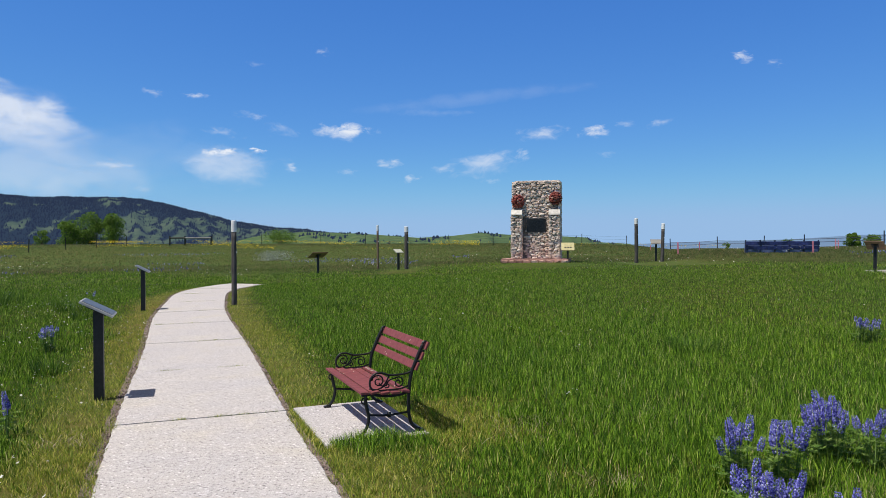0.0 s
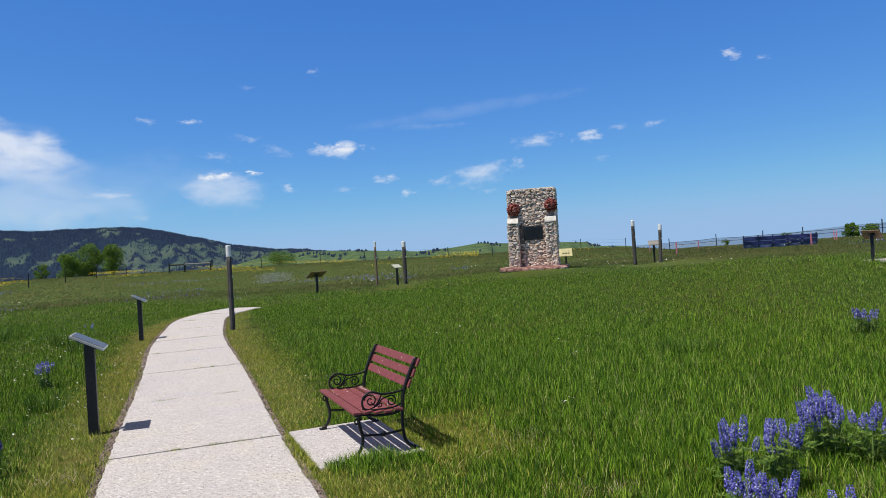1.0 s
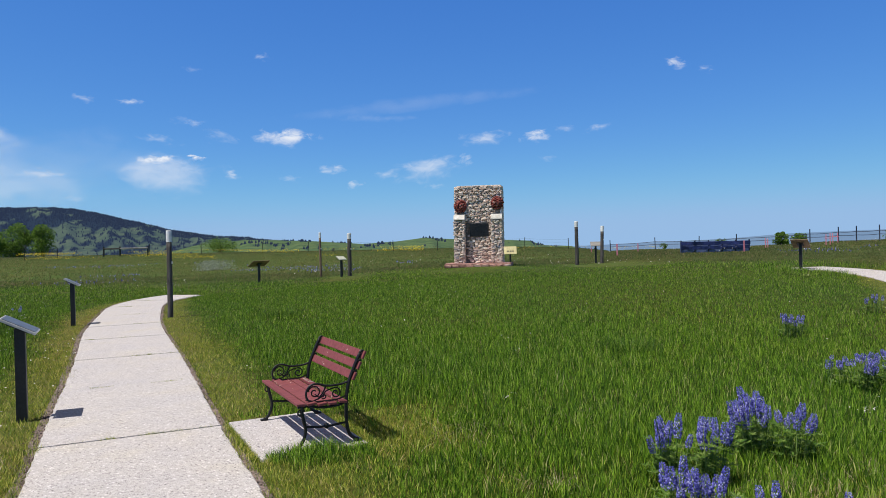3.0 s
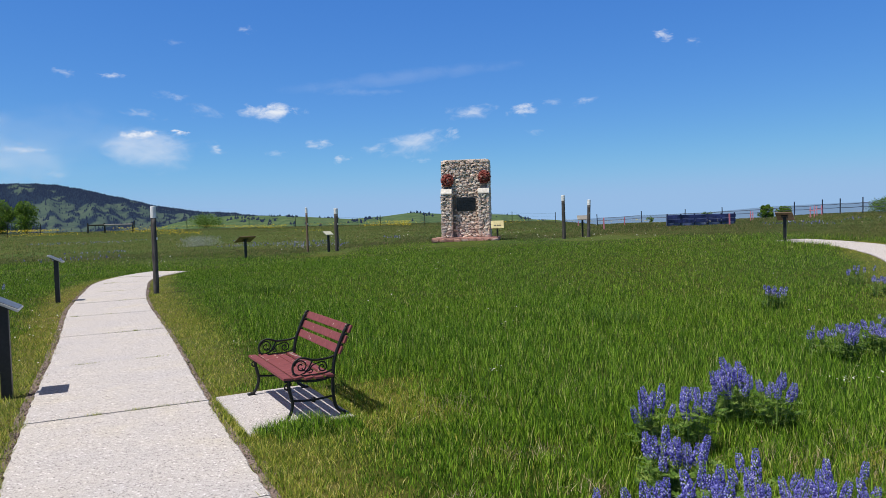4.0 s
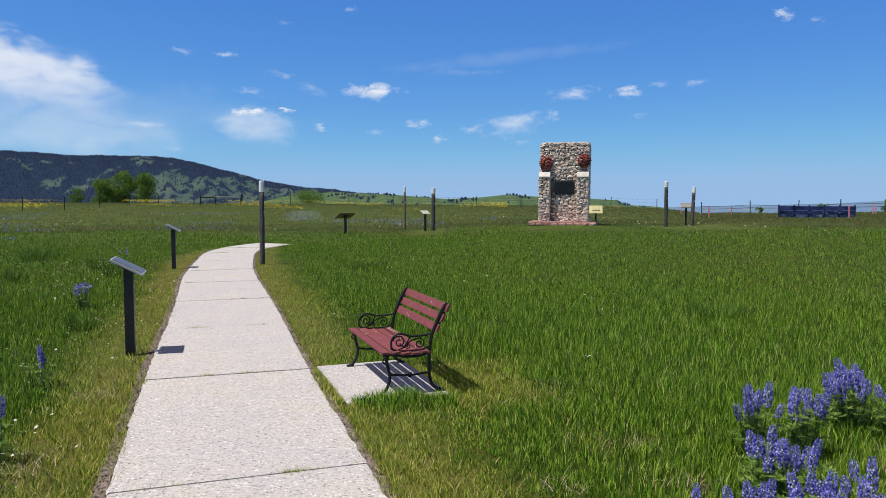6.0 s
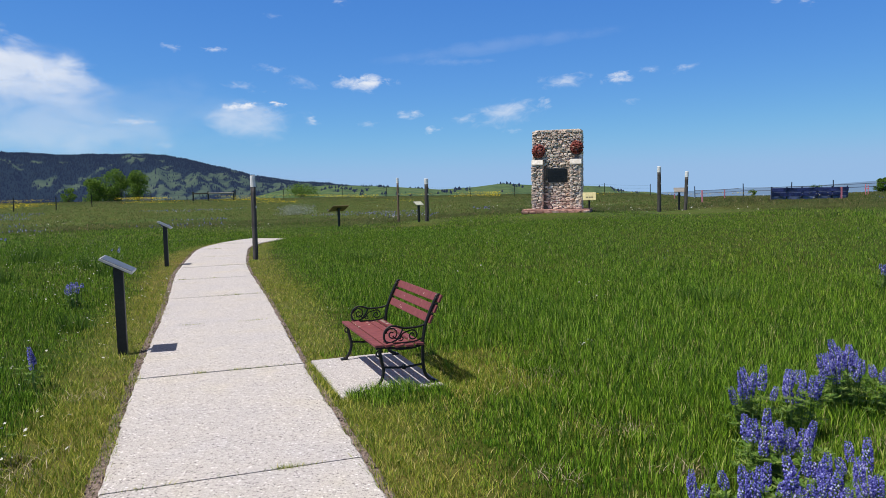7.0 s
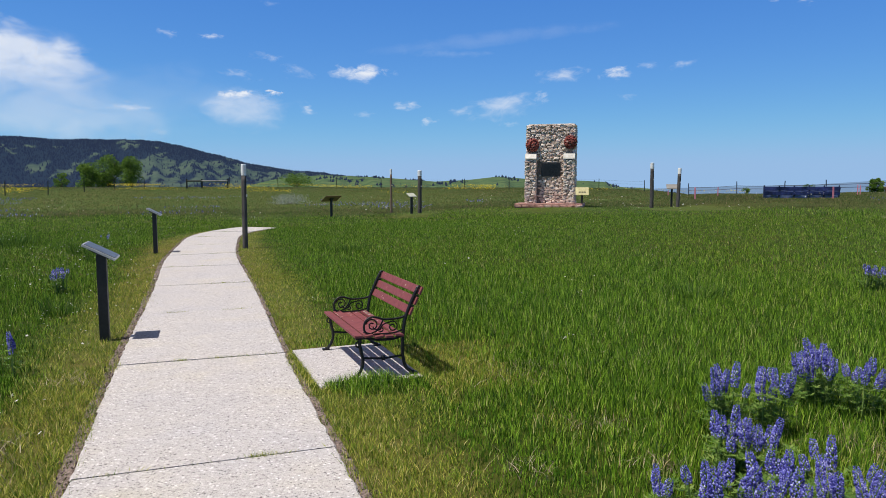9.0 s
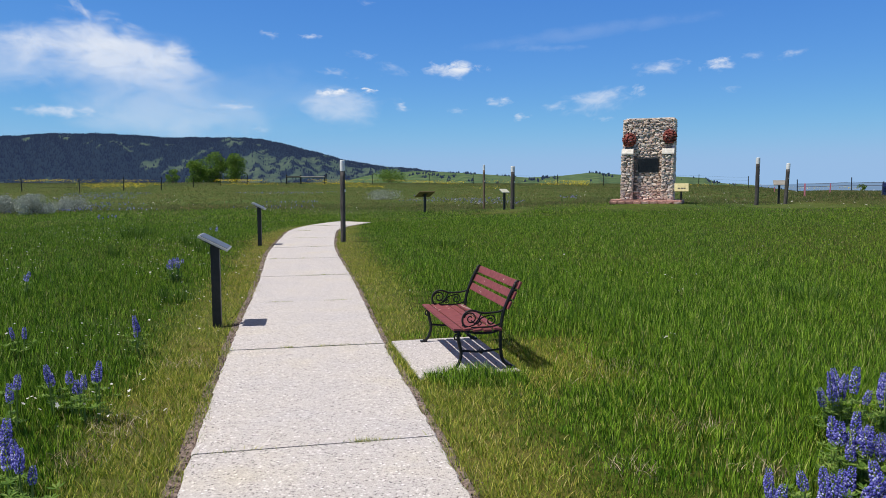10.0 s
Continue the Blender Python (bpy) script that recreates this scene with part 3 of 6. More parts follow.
    l.new(tr.outputs[0], ms.inputs[1])
    l.new(em.outputs[0], ms.inputs[2])
    l.new(ms.outputs[0], n["Material Output"].inputs["Surface"])
    return m


def cloud(k, b, e, wide, high, dens, crisp, tilt=0.0):
    """One cloud, far off at a bearing and height in degrees, wide and high in degrees."""
    d = 4600 - 6 * k
    bm = bmesh.new()
    bmesh.ops.create_grid(bm, x_segments=6, y_segments=4, size=1.0)
    for v in bm.verts:
        v.co.z = 0.08 * (1 - v.co.x ** 2) * (1 - v.co.y ** 2)
    me = bpy.data.meshes.new("cloud")
    bm.to_mesh(me)
    bm.free()
    me.materials.append(cloud_material(dens, crisp, k + 1, wide, high))
    ob = tagged(new("backdrop_cloud", me), "white fair-weather cloud in blue sky", "cloud", "clouds", "structure")
    eb, ee = radians(b), radians(e)
    at = Vector((math.sin(eb) * math.cos(ee), math.cos(eb) * math.cos(ee), math.sin(ee))) * d
    w, h = d * math.tan(radians(wide / 2)), d * math.tan(radians(high / 2))
    ob.matrix_world = Matrix.Translation(at) @ Euler((radians(90 + e), radians(tilt), -eb), "XYZ").to_matrix().to_4x4() @ Matrix.Diagonal((w, h, w, 1))
    return ob


# bearing, height, width, depth, density, crispness of the upper edge, tilt
CLOUDS = [
    (-34.4, 8.6, 18, 6.2, 0.78, 0.5, 3), (-34.3, 10.1, 8.5, 4.8, 0.66, 0.4, 12), (-35.6, 11.9, 5.5, 1.5, 0.6, 0.2, 48), (-30.1, 8.8, 7.5, 4.4, 0.6, 0.6, 0), (-40.5, 8.1, 13, 6.0, 0.4, 0.2, -6),
    (-31.0, 5.5, 17, 8.0, 0.38, 0.0, 0), (-26.5, 4.6, 12, 5.0, 0.26, 0.0, 0), (-37.2, 4.75, 8, 1.4, 0.6, 0.4, 0), (-22.5, 6.4, 18, 7.0, 0.10, 0.0, 0),
    (-16.9, 5.75, 10, 4.4, 0.48, 0.3, 0), (-17.6, 6.7, 6.0, 1.5, 1.0, 0.8, 0), (-14.7, 7.0, 2.5, 1.0, 1.0, 0.8, 4), (-12.2, 5.7, 2.6, 2.0, 0.7, 0.2, 0), (-7.9, 8.65, 7.2, 2.1, 1.0, 0.7, 2),
    (-22.3, 11.05, 3.4, 1.0, 0.5, 0.2, 4), (-19.2, 11.0, 3.4, 1.0, 0.75, 0.3, 2), (-15.1, 9.6, 4.2, 1.5, 0.4, 0.1, 8), (-13.1, 8.7, 5.0, 2.0, 0.36, 0.1, 14), (-17.6, 8.3, 5.0, 1.6, 0.45, 0.2, 10),
    (-25.2, 5.55, 5.4, 1.4, 0.65, 0.3, 0), (-23.3, 3.9, 3.4, 1.2, 0.4, 0.1, 0), (-4.5, 6.15, 4.8, 1.6, 0.7, 0.3, 2), (-7.9, 5.5, 3.2, 1.6, 0.45, 0.1, 4), (-2.55, 5.0, 2.8, 1.2, 0.75, 0.4, 0),
    (3.3, 6.15, 8.0, 3.0, 0.55, 0.4, -8), (6.5, 6.8, 2.2, 2.0, 0.5, 0.2, -20), (0.0, 5.65, 4.6, 1.7, 0.45, 0.1, 0), (4.0, 4.8, 3.0, 1.0, 0.4, 0.1, 0), (13.2, 6.75, 2.8, 1.0, 0.3, 0.1, 0),
    (8.2, 8.5, 7.0, 2.0, 0.62, 0.3, -3), (12.35, 8.5, 5.0, 1.8, 0.95, 0.5, -3), (14.5, 9.05, 3.4, 1.1, 0.4, 0.1, 0), (17.1, 8.95, 5.0, 1.2, 0.5, 0.2, -12), (23.2, 13.3, 3.0, 1.7, 0.9, 0.4, 14),
    (25.3, 12.8, 2.4, 1.1, 0.45, 0.1, 6), (-9.7, 14.8, 2.8, 1.1, 0.5, 0.2, 4), (-14.9, 13.6, 3.0, 0.9, 0.22, 0.1, 0), (2.0, 11.3, 28, 1.5, 0.09, 0.1, -6), (-0.6, 10.2, 9, 0.8, 0.1, 0.1, 0),
]
for k, row in enumerate(CLOUDS):
    cloud(k, *row)

# ---- paved loop ----
LOOP = smooth_line([(1.62, -6.1, 0), (1.05, -3.2, 0), (0.55, -0.9, 0), (-0.28, 1.35, 0), (-1.21, 3.78, 0), (-2.12, 6.15, 0), (-3.58, 10.15, 0), (-5.25, 14.55, 0), (-6.35, 18.0, 0), (-7.0, 20.4, 0), (-7.25, 22.6, 0), (-7.0, 24.7, 0), (-6.1, 26.4, 0), (-3.4, 28.2, 0),
                    (0.8, 29.4, 0), (4.4, 31.3, 0), (9.2, 32.0, 0), (12.7, 28.4, 0), (13.75, 24.6, 0), (14.1, 22.0, 0), (14.27, 19.4, 0), (13.67, 17.06, 0), (12.89, 15.45, 0), (11.77, 13.55, 0), (11.05, 12.27, 0), (9.8, 10.37, 0), (8.6, 8.47, 0), (6.8, 5.5, 0),
                    (4.2, 1.7, 0), (1.98, -1.15, 0)], 24)
LX = np.array([(p.x, p.y) for p in LOOP])
LS = np.concatenate([[0], np.cumsum(np.hypot(*np.diff(LX, axis=0).T))])
WIDE = 1.42
# between these lengths the loop lies under the grass
GONE = LS[np.argmin(np.hypot(LX[:, 0] + 7.1, LX[:, 1] - 24.2))], LS[np.argmin(np.hypot(LX[:, 0] - 14.05, LX[:, 1] - 22.9))]
PIECES = ((0.0, GONE[0]), (GONE[1], LS[-1]))


def on_loop(s):
    """Point and direction at the length s along the loop."""
    p = np.array([np.interp(s, LS, LX[:, 0]), np.interp(s, LS, LX[:, 1])])
    q = np.array([np.interp(s + 0.05, LS, LX[:, 0]), np.interp(s + 0.05, LS, LX[:, 1])])
    d = q - np.array([np.interp(s - 0.05, LS, LX[:, 0]), np.interp(s - 0.05, LS, LX[:, 1])])
    return p, d / np.hypot(*d)


def from_loop(x, y):
    """Distance from the loop's middle line, for arrays."""
    best = np.full(len(x), 1e9)
    for k in range(0, len(LX) - 2, 2):
        if GONE[0] < LS[k] < GONE[1]:
            continue
        a, b = LX[k], LX[k + 2]
        d = b - a
        t = np.clip(((x - a[0]) * d[0] + (y - a[1]) * d[1]) / (d @ d), 0, 1)
        best = np.minimum(best, np.hypot(x - a[0] - t * d[0], y - a[1] - t * d[1]))
    return best


def ribbon(bm, s0, s1, w0, w1, top, low, step=0.3):
    """A strip of the loop between two offsets from its middle line, with sides down to low."""
    n = max(2, int((s1 - s0) / step))
    rings = []
    for i in range(n + 1):
        p, d = on_loop(s0 + (s1 - s0) * i / n)
        nrm = np.array([d[1], -d[0]])
        jag = [0.007 * noise.noise((p[0] * 3.1, p[1] * 3.1, w)) + 0.016 * noise.noise((p[0] * 11, p[1] * 11, w + 3)) for w in (w0, w1 + 7)]
        a, b = p + nrm * (w0 + jag[0]), p + nrm * (w1 + jag[1])
        za, zb = gz(*a), gz(*b)
        e = 0.012
        a2, b2 = p + nrm * (w0 + jag[0] + e), p + nrm * (w1 + jag[1] - e)
        rings.append([bm.verts.new((*a, za + low)), bm.verts.new((*a, za + top - e)), bm.verts.new((*a2, za + top)),
                      bm.verts.new((*b2, zb + top)), bm.verts.new((*b, zb + top - e)), bm.verts.new((*b, zb + low))])
    for q, r in zip(rings, rings[1:]):
        for k in range(5):
            bm.faces.new((q[k], r[k], r[k + 1], q[k + 1]))
    bm.faces.new(rings[0])
    bm.faces.new(rings[-1][::-1])


path = tagged(new("path_walk"), "pale washed-concrete footpath with joints, looping through grass", "footpath", kind="structure")
SLAB = 2.46
first = LS[np.argmin(np.hypot(LX[:, 0] + 1.21, LX[:, 1] - 3.78))] % SLAB
edges_at = [0.0] + list(np.arange(first, LS[-1], SLAB)) + [LS[-1]]
for s0, s1 in zip(edges_at, edges_at[1:]):
    if s1 - s0 < 0.2 or GONE[0] < (s0 + s1) / 2 < GONE[1]:
        continue
    bm = bmesh.new()
    ribbon(bm, s0 + 0.008, s1 - 0.008, -WIDE / 2, WIDE / 2, 0.024 + random.uniform(-0.004, 0.004), -0.08, 0.06 if s0 < 23 else 0.15)
    part("slab", bm, M_concrete, path)
for p0, p1 in PIECES:
    bm = bmesh.new()
    ribbon(bm, p0, p1, -WIDE / 2 + 0.03, WIDE / 2 - 0.03, 0.006, -0.05, 0.6)
    part("joint_bed", bm, M_soil, path, "dark soil in the joints")
    for side in (-1, 1):
        bm = bmesh.new()
        a, b = side * (WIDE / 2 - 0.01), side * (WIDE / 2 + (0.02 if p0 > 0 and side > 0 else 0.085 if side < 0 else 0.06))
        ribbon(bm, p0, p1, min(a, b), max(a, b), 0.010, -0.03, 0.4)
        for v in bm.verts:
            v.co.z += 0.012 * noise.noise(v.co * 5)
        part("soil_edge", bm, M_soil, path, "crumbling dark soil edge")

# ---- bench pad ----
BENCH = pose(-0.645, 5.44, 0.0, 0, 0, 23)
pad = tagged(new("pavement_bench_pad"), "pale concrete pad under the bench", "concrete pad", kind="structure")
bm = bmesh.new()
box(bm, (0.12, 0.54, -0.03), (0.84, 1.28, 0.12), BENCH, 0.012)
part("slab", bm, M_concrete, pad)

# ---- bench ----
def laid(bm):
    """Turns a part drawn as (along the seat, to the back, up) into the bench's own axes."""
    for v in bm.verts:
        v.co = Vector((v.co.y, v.co.x, v.co.z))
    bmesh.ops.reverse_faces(bm, faces=bm.faces[:])
    return bm


def iron_end(name, x, bench):
    """A cast-iron bench end: front leg, back leg with the upright, stretcher and a scrolled arm. y runs to the back."""
    bm = bmesh.new()
    front = smooth_line([(x, 0.045, 0.335), (x, 0.038, 0.28), (x, 0.050, 0.215), (x, 0.064, 0.145), (x, 0.048, 0.07), (x, 0.012, 0.018), (x, -0.012, 0.010)], 5)
    tube(bm, front, [0.0145] * 12 + [0.0135] * (len(front) - 16) + [0.015, 0.017, 0.019, 0.016], 8)
    back = smooth_line([(x, 0.492, 0.010), (x, 0.465, 0.022), (x, 0.420, 0.065), (x, 0.398, 0.15), (x, 0.396, 0.25), (x, 0.400, 0.34), (x, 0.416, 0.45), (x, 0.443, 0.528), (x, 0.483, 0.62), (x, 0.522, 0.695)], 5)
    tube(bm, back, [0.016, 0.018, 0.018] + [0.0145] * (len(back) - 3), 8)
    tube(bm, smooth_line([(x, 0.062, 0.165), (x, 0.22, 0.150), (x, 0.396, 0.160)], 4), 0.010, 6)
    tube(bm, [(x, 0.232, 0.135), (x, 0.232, 0.172)], 0.017, 6)
    seat = smooth_line([(x, 0.005, 0.322), (x, 0.08, 0.325), (x, 0.20, 0.303), (x, 0.32, 0.303), (x, 0.400, 0.325)], 4)
    tube(bm, seat, 0.012, 6)
    # the upright's curled tip and the lugs that hold the back slats
    tube(bm, [(x, 0.522 + 0.020 - 0.020 * math.cos(k * 0.42), 0.695 + 0.020 * math.sin(k * 0.42)) for k in range(8)], [0.0135, 0.0125, 0.0115, 0.0105, 0.0095, 0.0085, 0.0075, 0.0065], 7)
    for y, z in ((0.474, 0.560), (0.514, 0.641)):
        box(bm, (x, y, z), (0.036, 0.030, 0.016), None, 0.003)
    for y in (-0.008, 0.488):
        box(bm, (x, y, 0.008), (0.045, 0.065, 0.016), None, 0.004)
    part(name, laid(bm), M_iron, bench, "black cast-iron end with curved legs", True)
    # scroll under the front of the seat
    bm = bmesh.new()
    curl = [(x, 0.030 + 0.032 * (1 - k / 24) * math.cos(k * 0.42 + 0.4), 0.275 + 0.032 * (1 - k / 24) * math.sin(k * 0.42 + 0.4)) for k in range(20)]
    tube(bm, curl, 0.007, 6)
    part("scroll", laid(bm), M_iron, bench, "", True)
    # arm with its scrolls
    bm = bmesh.new()
    rail = smooth_line([(x, 0.418, 0.482), (x, 0.37, 0.468), (x, 0.30, 0.463), (x, 0.235, 0.466), (x, 0.165, 0.488), (x, 0.11, 0.480), (x, 0.078, 0.438), (x, 0.078, 0.385), (x, 0.11, 0.350)], 5)
    tube(bm, rail, 0.0088, 7)
    low = smooth_line([(x, 0.07, 0.372), (x, 0.15, 0.352), (x, 0.24, 0.349), (x, 0.33, 0.352), (x, 0.40, 0.372)], 4)
    tube(bm, low, 0.0072, 6)

    def spiral(y, z, r0, turns, start, turn_way, rad=0.0058):
        n = int(14 * turns)
        tube(bm, [(x, y + r0 * (1 - 0.75 * k / n) * math.cos(start + turn_way * 2 * math.pi * turns * k / n), z + r0 * (1 - 0.75 * k / n) * math.sin(start + turn_way * 2 * math.pi * turns * k / n)) for k in range(n + 1)], rad, 6)

    spiral(0.142, 0.424, 0.054, 1.35, math.pi * 0.95, -1)
    spiral(0.312, 0.402, 0.044, 1.3, math.pi * 0.5, -1)
    spiral(0.218, 0.385, 0.020, 1.0, math.pi * 1.2, 1, 0.005)
    tube(bm, smooth_line([(x, 0.13, 0.358), (x, 0.20, 0.385), (x, 0.235, 0.425), (x, 0.312, 0.446)], 5), 0.006, 6)
    tube(bm, smooth_line([(x, 0.165, 0.366), (x, 0.205, 0.41), (x, 0.235, 0.466)], 5), 0.006, 6)
    tube(bm, smooth_line([(x, 0.185, 0.384), (x, 0.160, 0.392), (x, 0.150, 0.412)], 4), 0.005, 6)
    part("armrest", laid(bm), M_iron, bench, "black iron armrest of open scrolls", True)


def slat(bench, y, z, wide, thick, lean, x0, x1):
    bm = bmesh.new()
    m = Matrix.Translation(((x0 + x1) / 2, y, z)) @ Euler((radians(lean), 0, 0)).to_matrix().to_4x4()
    box(bm, (0, 0, 0), (x1 - x0, wide, thick), m, 0.004)
    return part("slat", laid(bm), M_slat, bench)


bench = thing("park_bench", BENCH @ pose(0, 0, 0.03), "small park bench with chipped dark-red slats and black scrolled iron ends", "bench")
iron_end("iron_end", 0.0, bench)
iron_end("iron_end", 1.06, bench)
for y, z, lean in ((0.022, 0.346, -3), (0.107, 0.345, 6), (0.192, 0.333, 6), (0.277, 0.329, 0), (0.360, 0.335, -8)):
    slat(bench, y, z, 0.067, 0.020, lean, -0.045, 1.105)
for y, z in ((0.462, 0.522), (0.503, 0.602), (0.545, 0.682)):
    slat(bench, y, z, 0.067, 0.018, 64, -0.04, 1.10)
bm = bmesh.new()
for k in range(9):
    u, w = 0.83 + 0.026 * k + random.uniform(-0.01, 0.01), random.uniform(0.014, 0.032)
    box(bm, (u, 0.360 + random.uniform(-0.016, 0.016), 0.3462), (w, random.uniform(0.012, 0.026), 0.0016), Matrix.Translation((0, 0.360, 0.335)) @ Euler((radians(-8), 0, 0)).to_matrix().to_4x4() @ Matrix.Translation((0, -0.360, -0.335)))
part("bare_wood", laid(bm), M_barewood, bench, "pale bare wood where the paint has worn off")


# ---- way panels and posts ----
def way_panel(x, y, turn, label, face=None, back=None, tall=0.88, wide=0.38, deep=0.33, tilt=28, sink=0.0, lean=0.0):
    """A low panel on one square post; it slopes down towards its own -y."""
    t = thing("way_panel", pose(x, y, gz(x, y) - sink, 0, lean, turn), label, "information panel", "panels along the path")
    bm = bmesh.new()
    box(bm, (0, 0, tall / 2 - 0.1), (0.09, 0.09, tall + 0.2), None, 0.006)
    part("post", bm, M_blackpost, t, "black painted square post")
    m = Matrix.Translation((0, 0, tall + 0.03)) @ Euler((radians(tilt), 0, 0)).to_matrix().to_4x4()
    bm = bmesh.new()
    box(bm, (0, 0, 0), (wide, deep, 0.024), m, 0.004)
    part("panel_board", bm, back or M_paneledge, t, "thin board with a pale edge")
    bm = bmesh.new()
    box(bm, (0, 0, 0.0145), (wide - 0.03, deep - 0.03, 0.006), m, 0.001)
    part("panel_face", bm, face or M_panelface, t, "printed glossy face")
    bm = bmesh.new()
    box(bm, (0, 0, -0.022), (0.2, 0.2, 0.02), m)
    part("bracket", bm, M_blackpost, t)
    return t


way_panel(-3.38, 6.86, 110, "grey information panel on a black post beside the footpath")
way_panel(-6.75, 15.75, 107, "pale-edged information panel on a black post at the path's bend", tall=0.92)
way_panel(-5.82, 32.6, 222, "brown-backed information panel on a black post in tall grass", M_panelface, M_panelwood, tall=0.84, wide=0.85, deep=0.55)
way_panel(-2.13, 33.4, 38, "pale information panel on a black post beside a wooden post", M_pale, tall=0.86, wide=0.42, deep=0.34)
way_panel(10.30, 33.9, -12, "weathered grey information panel on a black post", M_railgrey, M_railgrey, tall=0.92, wide=0.5, deep=0.45)
way_panel(13.45, 21.8, 138, "brown-backed information panel on a black post beside the path", M_panelface, M_panelwood, tall=0.82, wide=0.52, deep=0.55)


def marker_post(x, y, tall, rad, label, wood=None, lean=(0, 0), cap=0.27):
    """A round wooden post with a white-painted top and a small white tag."""
    t = thing("marker_post", pose(x, y, gz(x, y), lean[0], lean[1], random.uniform(0, 90)), label, "wooden post", "white-topped posts")
    bm = bmesh.new()
    n = 14
    tube(bm, [(0.006 * noise.noise((i * 0.7, x, 0)), 0.006 * noise.noise((i * 0.7, y, 3)), -0.3 + (tall - cap + 0.3) * i / n) for i in range(n + 1)],
         [rad * (1.06 - 0.08 * i / n + 0.05 * noise.noise((i * 0.9, x, y))) for i in range(n + 1)], 12)
    part("pole", bm, wood or M_postwood, t, "grey weathered wood", True)
    bm = bmesh.new()
    tube(bm, [(0, 0, tall - cap - 0.002), (0, 0, tall - 0.015), (0, 0, tall)], [rad * 1.05, rad * 1.03, rad * 0.9], 12)
    part("white_top", bm, M_whitecap, t, "white painted top")
    bm = bmesh.new()
    box(bm, (0, -rad * 1.03, tall * 0.63), (0.05, 0.012, 0.06), None, 0.002)
    part("tag", bm, M_whitecap, t, "small white tag")
    return t


marker_post(-5.0, 16.75, 2.03, 0.060, "grey wooden post with a white-painted top beside the footpath", lean=(0, 0.3))
marker_post(-1.77, 33.9, 2.05, 0.095, "grey wooden post with a white-painted top beside a panel")
marker_post(9.22, 33.4, 2.13, 0.085, "thick grey wooden post with a white-painted top", lean=(0, -1))
marker_post(10.38, 33.2, 1.81, 0.08, "leaning grey wooden post with a white-painted top", lean=(0, 3))
marker_post(-3.3, 35.5, 2.22, 0.055, "slim rusty-brown pole with a white-painted top", M_rust, lean=(0, -0.5))


# ---- monument ----
MON = pose(4.46, 33.6, gz(4.46, 33.6) - 0.02, 0, 0, -14)
monument = thing("stone_monument", MON, "tall rubble-stone monument with two red rosettes, dark plaque and stepped base", "monument")
MW, MH, MD = 2.28, 3.87, 0.75


def rock_mesh(name, seed, sx, sy, sz):
    """A low rough stone with the given half sizes."""
    rng = random.Random(seed)
    bm = bmesh.new()
    bmesh.ops.create_icosphere(bm, subdivisions=1, radius=1.0)
    for v in bm.verts:
        c = v.co.copy()
        v.co = Vector([math.copysign(abs(a) ** 0.30, a) for a in c]) * rng.uniform(0.74, 1.12)
        v.co = Vector((v.co.x * sx, v.co.y * sy, v.co.z * sz))
    me = bpy.data.meshes.new(name)
    bm.to_mesh(me)
    bm.free()
    return me


def core(name, c, s, mat, label=""):
    bm = bmesh.new()
    box(bm, c, s, None, 0.01)
    return part(name, bm, mat, monument, label)


PILW, PILH = 0.48, 2.42
core("wall_core", (0, 0.42, MH / 2 + 0.08), (MW - 0.12, MD - 0.06, MH - 0.2), M_mortar, "grey mortar core")
for sx in (-1, 1):
    core("pilaster_core", (sx * (MW / 2 - PILW / 2 + 0.01), -0.08, PILH / 2 + 0.08), (PILW - 0.08, 0.36, PILH - 0.1), M_mortar)
core("plaque_backing", (0.02, 0.04, 1.77), (1.02, 0.06, 0.74), M_mortar)
plaque = core("plaque", (0.02, -0.01, 1.77), (0.90, 0.07, 0.62), M_bronze, "dark bronze plaque")
bm = bmesh.new()
for q in range(6):
    box(bm, (0.02 + 0.02 * math.sin(q * 2.1), -0.048, 1.99 - q * 0.085), (0.62 + 0.1 * math.sin(q * 3.3), 0.008, 0.022))
part("plaque_lettering", bm, M_bronze, plaque, "rows of raised bars")

ROCKS = [rock_mesh("stone", 40 + k, 0.5, 0.5, 0.5) for k in range(14)]
for me in ROCKS:
    me.materials.append(M_rubble)


def lay(x0, x1, z0, z1, y, rng, skip=None, deep=0.16, row=(0.045, 0.095), col=(0.10, 0.32)):
    """Courses of rough stones over a face; gives centre, size and tilt for each."""
    z = z0
    while z < z1 - 0.03:
        h = min(rng.uniform(*row), z1 - z)
        x = x0 + rng.uniform(-0.06, 0)
        while x < x1 - 0.04:
            w = min(rng.uniform(*col), x1 - x + 0.02)
            if w > 0.05 and not (skip and skip(x + w / 2, z + h / 2)):
                yield (x + w / 2, y + rng.uniform(-0.035, 0.03), z + h / 2 + rng.uniform(-0.015, 0.015)), (w * 1.03, deep, h * 1.16), rng.uniform(-9, 9)
            x += w
        z += h


rng = random.Random(11)
stones = []
hole = lambda x, z: (abs(x - 0.02) < 0.50 and abs(z - 1.77) < 0.36) or (abs(x) > MW / 2 - PILW + 0.06 and z < PILH - 0.1) or (x < -MW / 2 + PILW + 0.15 and z < PILH - 0.25) or (MW / 2 - PILW + 0.04 < abs(x) < MW / 2 - 0.06 and PILH < z < PILH + 0.36)
for c, s, a in lay(-MW / 2, MW / 2, 0.2, MH, 0.06, rng, hole):
    stones.append((c, s, a))
for sx in (-1, 1):
    cx = sx * (MW / 2 - PILW / 2)
    for c, s, a in lay(cx - PILW / 2, cx + PILW / 2, 0.2, PILH - 0.2, -0.255, rng, None):
        stones.append((c, s, a))
rng.shuffle(stones)
stones.sort(key=lambda q: -q[1][0] * q[1][2])
extra = stones[290:]
